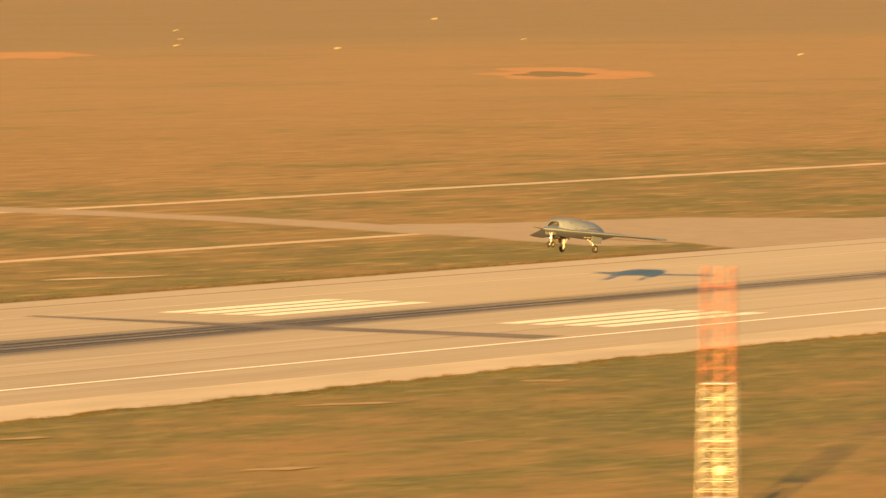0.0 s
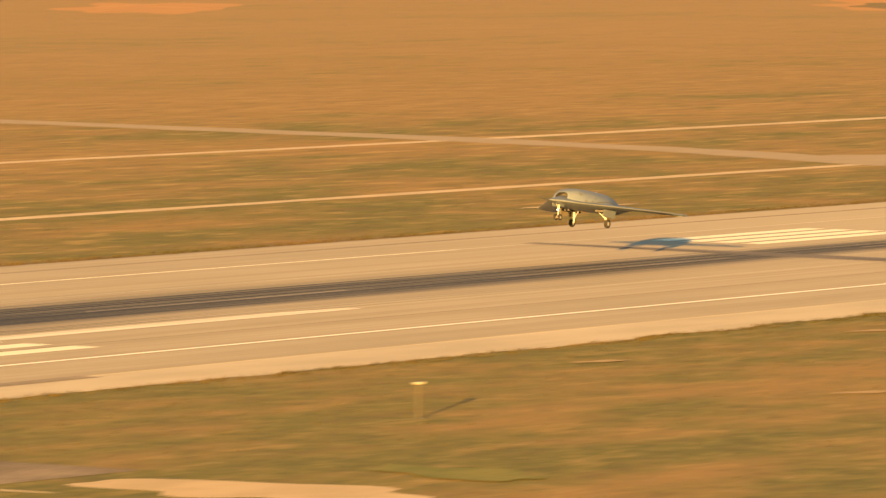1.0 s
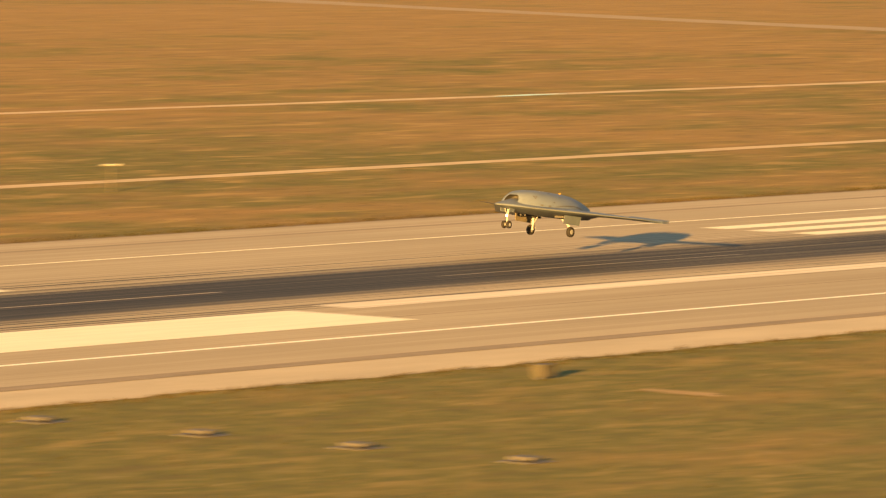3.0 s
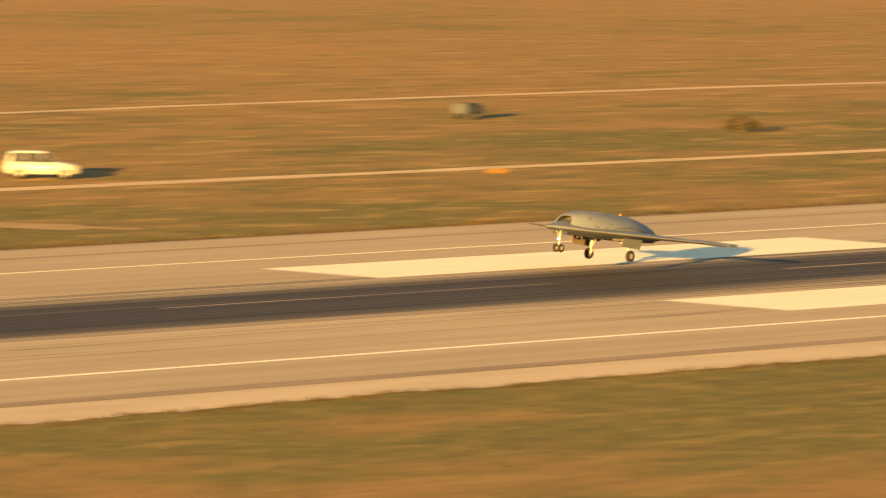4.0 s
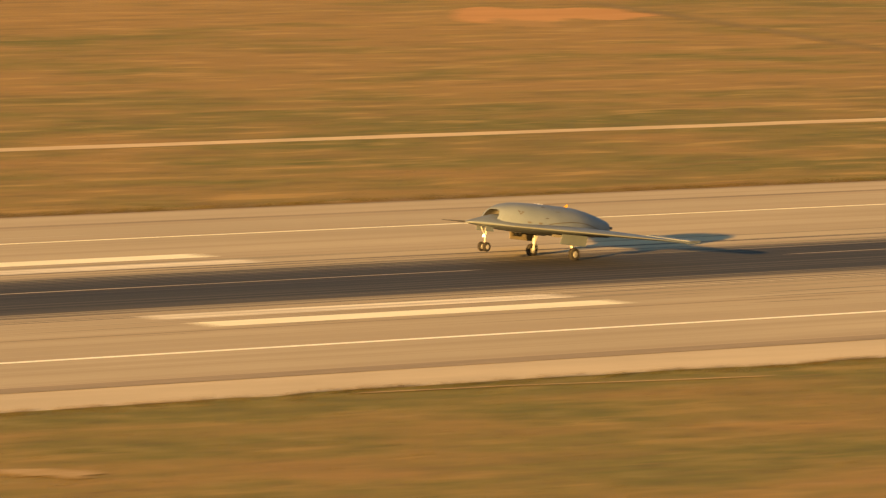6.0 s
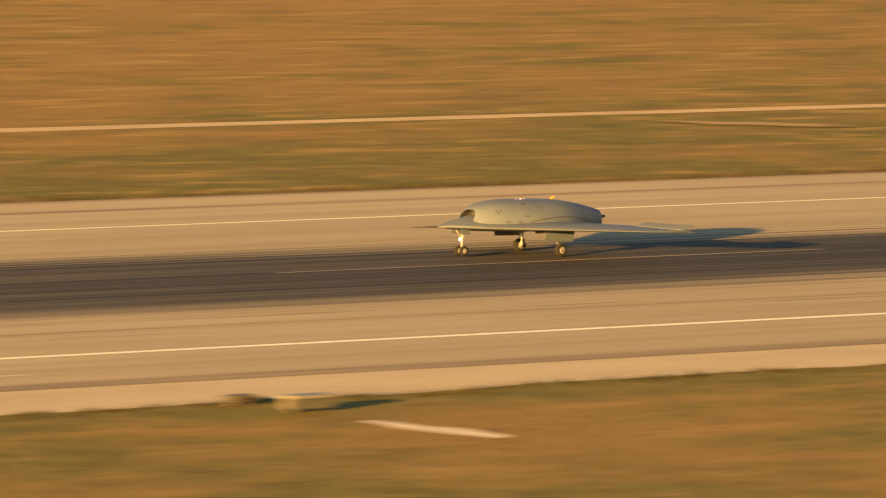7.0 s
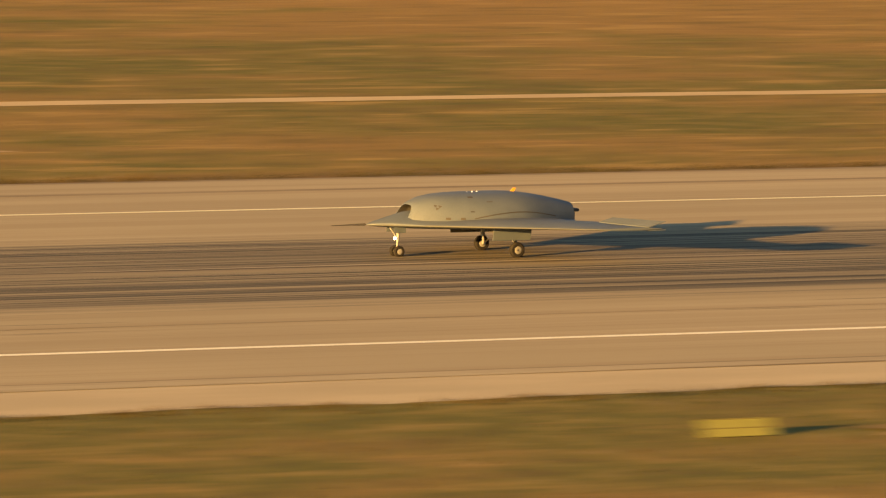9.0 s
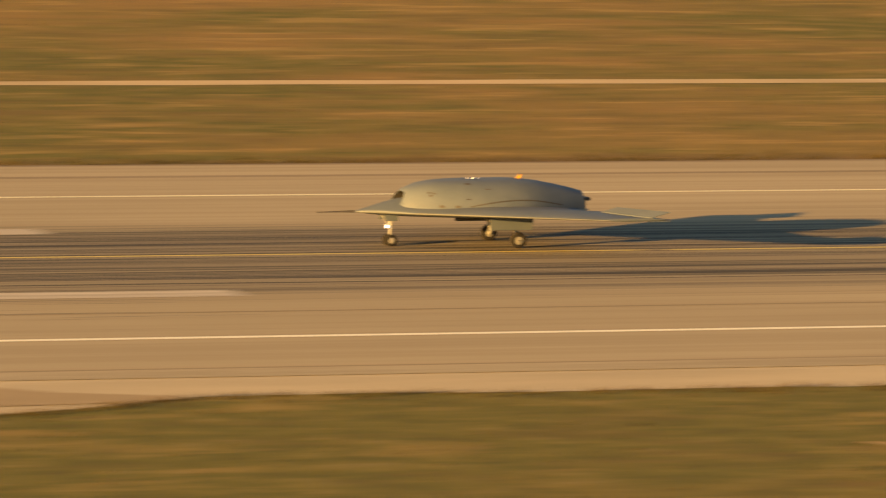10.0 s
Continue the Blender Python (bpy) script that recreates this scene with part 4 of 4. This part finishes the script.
def marker_pole(x, y, wide):
    pole = holder("marker_pole", pose(x, y, 0, 0, 0, -35), "slender dull marker post with a flat bright lid in grass", "post", "marker posts")
    part("post", boxed(-0.06, 0.06, -0.06, 0.06, 0.05, 1.72, bevel=0.015), FADED, pole)
    part("head", boxed(-wide / 2, wide / 2, -0.2, 0.2, 1.72, 1.84, bevel=0.03), PALE_METAL, pole)
    part("base", boxed(-0.16, 0.16, -0.16, 0.16, 0, 0.05), FADED, pole)


def marker_board(x, y, h=0.75, w=0.7, face=PALE_METAL):
    board = holder("marker_board", pose(x, y, 0), "low grey runway marker box with a pale lid in grass", "marker", "runway marker boxes")
    part("body", boxed(-w / 2, w / 2, -0.3, 0.3, 0.12, h - 0.12, bevel=0.03), FADED if face is FADED else CABINET, board)
    part("roof", boxed(-w / 2 - 0.04, w / 2 + 0.04, -0.35, 0.35, h - 0.12, h, bevel=0.03), face, board, "pale lid")
    for dx in (-w * 0.35, w * 0.35):
        part("foot", boxed(dx - 0.04, dx + 0.04, -0.15, 0.15, 0, 0.12), DARK, board)


def yellow_sign(x, y, lean=-38, turn=0):
    sign = holder("yellow_sign", pose(x, y, 0, lean, 0, turn), "low yellow airfield sign board leaning back in grass", "sign", "yellow signs")
    for x0, x1 in ((-1.2, -0.01), (0.01, 1.2)):
        for z0, z1 in ((0.04, 0.32), (0.35, 0.64)):
            part("panel", boxed(x0, x1, -0.02, 0.02, z0, z1, bevel=0.01), YELLOW, sign)
    part("frame", box(boxed(-1.22, 1.22, -0.03, 0.03, 0.64, 0.67), -1.22, 1.22, -0.03, 0.03, 0.32, 0.35), FRAME_YELLOW, sign)
    for dx in (-0.8, 0.0, 0.8):
        part("strut", boxed(dx - 0.02, dx + 0.02, 0.02, 0.5, 0.5, 0.54), DARK, sign)


def orange_board(x, y):
    board = holder("orange_board", pose(x, y, 0, -40, 0, -30), "low orange marker board leaning in grass by a gravel road", "marker")
    for x0, x1 in ((-0.75, -0.01), (0.01, 0.75)):
        part("panel", boxed(x0, x1, -0.02, 0.02, 0.03, 0.42, bevel=0.01), FADED_ORANGE, board)
    for dx in (-0.5, 0.5):
        part("strut", boxed(dx - 0.02, dx + 0.02, 0.02, 0.3, 0.28, 0.32), DARK, board)


def approach_light(x, y):
    unit = holder("slope_light_unit", pose(x, y, 0), "low dark landing slope light box on a dark slab", "airfield light", "slope light row")
    part("housing", boxed(-0.4, 0.45, -0.6, 0.6, 0.10, 0.24, bevel=0.04), DARK, unit)
    part("lens", boxed(0.45, 0.48, -0.5, 0.5, 0.13, 0.21), GLASS, unit)
    for dx in (-0.3, 0.35):
        for dy in (-0.45, 0.45):
            part("leg", rodded((dx, dy, 0.03), (dx, dy, 0.12), 0.03, n=6), DARK, unit)
    part("slab", boxed(-0.8, 0.9, -0.9, 0.9, 0, 0.04, bevel=0.01), DARK, unit)


def low_rail():
    rail = holder("low_rail", pose(139.9, -45.2, 0), "long low white rail on pale concrete feet", "rail")
    part("beam", boxed(-0.06, 0.06, -56, 0, 0.10, 0.17, bevel=0.015), WHITE, rail, "white painted beam")
    for i in range(26):
        y = -1.0 - 2.15 * i
        part("foot", boxed(-0.14, 0.14, y - 0.1, y + 0.1, 0, 0.10, bevel=0.02), CABINET, rail)
        part("pad", boxed(-2.2, 0.3, y - 0.55, y + 0.55, 0.0, 0.03, bevel=0.01), PAD, rail, "sandy concrete pad")
    marker_board(140.0, -42.8, 0.3, 0.4, CABINET)


def estate_car(x, y, turn):
    car = holder("parked_car", pose(x, y, 0.0, 0, 0, turn), "white estate car parked on grass by a gravel road", "car")
    # side outline, front at +x
    low = [(2.2, 0.42), (2.28, 0.62), (2.2, 0.86), (1.2, 1.02), (0.95, 1.04), (-2.15, 1.08), (-2.25, 0.8), (-2.22, 0.45), (-1.9, 0.32), (1.9, 0.32)]
    cab = [(0.98, 1.03), (0.35, 1.62), (0.1, 1.70), (-1.7, 1.72), (-1.95, 1.62), (-2.18, 1.07)]

    def slab(outline, w0, w1):
        bm = bmesh.new()
        zs = [z for _, z in outline]
        def wide(z):
            return w0 + (w1 - w0) * (z - min(zs)) / (max(zs) - min(zs))
        a = [bm.verts.new((px, -wide(pz), pz)) for px, pz in outline]
        b = [bm.verts.new((px, wide(pz), pz)) for px, pz in outline]
        bm.faces.new(a)
        bm.faces.new(b)
        for i in range(len(a)):
            j = (i + 1) % len(a)
            bm.faces.new((a[i], a[j], b[j], b[i]))
        bmesh.ops.bevel(bm, geom=list(bm.edges), offset=0.05, segments=2, affect="EDGES")
        return bm
    part("body", slab(low, 0.90, 0.88), CAR_WHITE, car, "white painted car body", True)
    part("cabin", slab(cab, 0.82, 0.64), CAR_WHITE, car, "white cabin and roof", True)
    for s in (-1, 1):
        for x0, x1 in ((-1.9, -1.15), (-1.05, -0.15), (-0.05, 0.62)):
            bm = bmesh.new()
            lean = 0.0 if x1 < 0 else 0.3
            pts = ((x0, 1.08), (x1 + 0.06, 1.08), (x1 + 0.04 - lean, 1.61), (x0 + 0.02, 1.61))
            bm.faces.new([bm.verts.new((px, s * (0.835 - 0.27 * (pz - 1.03)), pz)) for px, pz in pts])
            part("window", bm, GLASS, car, "dark side window")
    for name, pts in (("windscreen", ((0.95, 1.1), (0.42, 1.58))), ("rear_window", ((-2.185, 1.14), (-2.02, 1.56)))):
        bm = bmesh.new()
        (xa, za), (xb, zb) = pts
        off = 0.03 if xa > 0 else -0.01
        bm.faces.new([bm.verts.new(p) for p in ((xa + off, -0.7, za), (xa + off, 0.7, za), (xb + off, 0.6, zb), (xb + off, -0.6, zb))])
        part(name, bm, GLASS, car, "dark car glass")
    for dx in (-1.4, 1.4):
        for s in (-1, 1):
            w = wheel(car, "wheel", dx, s * 0.82, 0.33, 0.22, "black car tyre")
    for s in (-1, 1):
        part("headlight", boxed(2.2, 2.27, s * 0.65 - 0.15, s * 0.65 + 0.15, 0.66, 0.8, bevel=0.02), GLASS, car)
        part("tail_light", boxed(-2.27, -2.2, s * 0.72 - 0.08, s * 0.72 + 0.08, 0.75, 1.05, bevel=0.02), RED, car)
    part("bumper", box(boxed(2.2, 2.32, -0.8, 0.8, 0.36, 0.52, bevel=0.03), -2.32, -2.2, -0.8, 0.8, 0.36, 0.55, bevel=0.03), DARK, car)


def shrub(x, y, r, h, seed):
    rng = random.Random(seed)
    bush = holder("shrub", pose(x, y, 0), "low dark scrubby bush in dry grass", "shrub", "scrub bushes")
    bm = bmesh.new()
    for _ in range(6):
        a = rng.uniform(0, 6.28)
        rod(bm, (0, 0, 0), (0.7 * r * math.cos(a), 0.7 * r * math.sin(a), h * rng.uniform(0.5, 0.85)), 0.04, 0.012, 5)
    part("stems", bm, TARMAC, bush)
    bm = bmesh.new()
    for _ in range(420):
        a, k, b = rng.uniform(0, 6.28), rng.random() ** 0.5, rng.random()
        c = Vector((r * k * math.cos(a), r * k * math.sin(a), h * (0.15 + 0.85 * b * math.sqrt(max(0.0, 1 - 0.8 * k * k)))))
        d = Vector((rng.gauss(0, 1), rng.gauss(0, 1), rng.gauss(0, 1))).normalized()
        e = d.orthogonal().normalized() * rng.uniform(0.06, 0.13)
        f = d.cross(e).normalized() * rng.uniform(0.06, 0.13)
        bm.faces.new([bm.verts.new(c + q) for q in (e, f, -e, -f)])
    part("leaves", bm, LEAF, bush)


def boulder(x, y, r, seed):
    rng = random.Random(seed)
    bm = bmesh.new()
    bmesh.ops.create_icosphere(bm, subdivisions=2, radius=r)
    for v in bm.verts:
        v.co *= 1 + 0.25 * (noise.noise(v.co * 1.3 / r + Vector((seed, 0, 0))))
        v.co.z = v.co.z * 0.5 + r * 0.25
    ob = thing("boulder", bm, ROCK, "pale limestone boulder lying in dry grass", "boulder", "pale boulders", smooth=True)
    ob.matrix_basis = pose(x, y, 0, 0, 0, rng.uniform(0, 180))


def utility_cart(x, y):
    cart = holder("equipment_trailer", pose(x, y, 0, 0, 0, 8), "small grey equipment trailer standing in grass", "trailer")
    part("body", boxed(-1.3, 1.1, -0.7, 0.7, 0.45, 1.05, bevel=0.06), CANVAS, cart)
    part("cover", boxed(-1.1, 0.6, -0.62, 0.62, 1.05, 1.2, bevel=0.06), CANVAS, cart)
    part("tow_bar", rodded((1.1, 0, 0.5), (2.1, 0, 0.35), 0.05), DARK, cart)
    for s in (-1, 1):
        wheel(cart, "wheel", -0.2, s * 0.75, 0.3, 0.18, "black trailer tyre")


lattice_mast(202.9, -105.7)
marker_pole(196.4, -60.0, 0.55)
marker_pole(209.8, 63.6, 1.2)
marker_board(-266.4, -43.8, 0.65, 1.7, FADED)
marker_board(-217.7, 48.0, 0.95, 2.0)
marker_board(-171.8, -40.6, 0.6, 1.8)
marker_board(-172.6, -37.9, 0.35, 0.9, FADED)
marker_board(106.0, -43.0, 0.7, 1.0, FADED)
marker_board(75.9, 44.3, 0.95, 2.0)
yellow_sign(-292.0, -47.8)
yellow_sign(-341.2, -36.8, -45, 5)
orange_board(166.6, 66.8)
for y in (-41.8, -50.4, -58.4, -66.8):
    approach_light(70.6, y)
low_rail()
estate_car(135.7, 78.2, -42)
shrub(225.4, 91.7, 1.4, 1.3, 3)
utility_cart(220.6, 113.1)
for i, (x, y, r) in enumerate(((1393, 639, 0.6), (1384, 592, 0.7), (1382, 477, 0.7), (1609, 769, 0.6), (1480, 690, 0.5), (1873, 840, 0.8), (1540, 630, 0.5))):
    boulder(x, y, r, i)


# ---------------------------------------------------------------- motion of the aircraft
FLIGHT = [
    (0.0, 397.897, 5.516, 3.176, 7.25),
    (0.1, 390.835, 5.318, 3.103, 7.38),
    (0.2, 383.730, 5.120, 3.029, 7.52),
    (0.3, 376.585, 4.922, 2.956, 7.66),
    (0.4, 369.401, 4.724, 2.882, 7.80),
    (0.5, 362.191, 4.591, 2.848, 7.94),
    (0.6, 354.946, 4.457, 2.815, 8.09),
    (0.7, 347.668, 4.324, 2.781, 8.24),
    (0.8, 340.280, 4.281, 2.723, 8.39),
    (0.9, 332.862, 4.237, 2.664, 8.53),
    (1.0, 325.417, 4.194, 2.606, 8.68),
    (1.1, 318.016, 4.160, 2.544, 8.81),
    (1.2, 310.591, 4.126, 2.481, 8.92),
    (1.3, 303.144, 4.091, 2.419, 9.00),
    (1.4, 295.676, 4.057, 2.356, 9.03),
    (1.5, 288.266, 4.009, 2.286, 8.99),
    (1.6, 280.710, 4.055, 2.248, 8.90),
    (1.7, 273.137, 4.101, 2.210, 8.79),
    (1.8, 265.549, 4.147, 2.172, 8.66),
    (1.9, 257.948, 4.193, 2.134, 8.54),
    (2.0, 250.335, 4.240, 2.096, 8.43),
    (2.1, 242.861, 4.247, 2.045, 8.36),
    (2.2, 235.379, 4.255, 1.995, 8.30),
    (2.3, 227.887, 4.262, 1.944, 8.26),
    (2.4, 220.389, 4.270, 1.893, 8.21),
    (2.5, 212.884, 4.277, 1.842, 8.15),
    (2.6, 205.234, 4.355, 1.776, 8.07),
    (2.7, 197.579, 4.432, 1.709, 7.99),
    (2.8, 189.921, 4.509, 1.642, 7.95),
    (2.9, 182.322, 4.568, 1.572, 7.97),
    (3.0, 174.722, 4.627, 1.502, 8.01),
    (3.1, 167.131, 4.692, 1.449, 8.01),
    (3.2, 159.541, 4.756, 1.396, 7.99),
    (4.3, 76.721, 5.254, 0.407, 7.60),
    (4.4, 69.149, 5.272, 0.343, 7.51),
    (4.5, 61.587, 5.290, 0.279, 7.41),
    (4.6, 53.950, 5.293, 0.229, 7.28),
    (4.7, 46.323, 5.297, 0.179, 7.15),
    (4.8, 38.705, 5.300, 0.130, 7.04),
    (4.9, 31.098, 5.303, 0.080, 6.97),
    (5.0, 23.500, 5.307, 0.000, 6.95),
    (5.1, 15.877, 5.278, 0.000, 7.00),
    (5.2, 8.264, 5.250, 0.000, 7.08),
    (5.3, 0.661, 5.222, 0.000, 7.16),
    (5.4, -6.931, 5.193, 0.000, 7.19),
    (5.5, -14.513, 5.165, 0.000, 7.13),
    (5.6, -22.056, 5.134, 0.000, 6.95),
    (5.7, -29.588, 5.103, 0.000, 6.73),
    (5.8, -37.111, 5.072, 0.000, 6.54),
    (5.9, -44.546, 5.033, 0.000, 6.44),
    (6.0, -51.971, 4.994, 0.000, 6.40),
    (6.1, -59.358, 4.955, 0.000, 6.35),
    (6.2, -66.735, 4.916, 0.000, 6.20),
    (7.3, -145.168, 4.380, 0.000, 0.04),
    (7.4, -152.505, 4.377, 0.000, 0.00),
    (7.5, -159.840, 4.373, 0.000, 0.00),
    (7.6, -167.275, 4.384, 0.000, 0.00),
    (7.7, -174.709, 4.395, 0.000, 0.00),
    (7.8, -182.143, 4.406, 0.000, 0.00),
    (7.9, -189.579, 4.417, 0.000, 0.00),
    (8.0, -197.018, 4.428, 0.000, 0.00),
    (8.1, -204.463, 4.417, 0.000, 0.00),
    (8.2, -211.913, 4.407, 0.000, 0.00),
    (8.3, -219.369, 4.397, 0.000, 0.00),
    (8.4, -226.832, 4.387, 0.000, 0.00),
    (8.5, -234.303, 4.377, 0.000, 0.00),
    (8.6, -241.741, 4.344, 0.000, 0.00),
    (8.7, -249.190, 4.311, 0.000, 0.00),
    (8.8, -256.651, 4.278, 0.000, 0.00),
    (8.9, -264.124, 4.245, 0.000, 0.00),
    (9.0, -271.612, 4.213, 0.000, 0.00),
    (9.1, -278.955, 4.191, 0.000, 0.00),
    (9.2, -286.315, 4.170, 0.000, 0.00),
    (9.3, -293.694, 4.149, 0.000, 0.00),
    (9.4, -301.093, 4.128, 0.000, 0.00),
    (9.5, -308.514, 4.107, 0.000, 0.00),
    (9.6, -315.809, 4.123, 0.000, 0.00),
    (9.7, -323.130, 4.138, 0.000, 0.00),
    (9.8, -330.477, 4.154, 0.000, 0.00),
    (9.9, -337.853, 4.170, 0.000, 0.00),
    (10.0, -345.259, 4.186, 0.000, 0.00),
]


def motions():
    walk(jet, [(t, pose(x, y, z, 0, pitch, 0)) for t, x, y, z, pitch in FLIGHT])
    for ob, pivot, axis, side, way in flaps:
        rows = []
        upper = ((0.0, 11), (1.5, 10), (3.0, 14), (4.3, 11), (5.0, 10), (6.2, 9), (7.0, 20), (7.3, 23), (10.0, 23))
        lower = ((0.0, 10), (1.5, 9), (3.0, 12), (4.3, 10), (5.0, 9), (6.2, 8), (7.0, -2), (7.3, -3), (10.0, -3))
        for t, up in upper if way > 0 else lower:
            rows.append((t, Matrix.Translation(pivot) @ Matrix.Rotation(radians(-up * side), 4, axis)))
        walk(ob, rows)


motions()
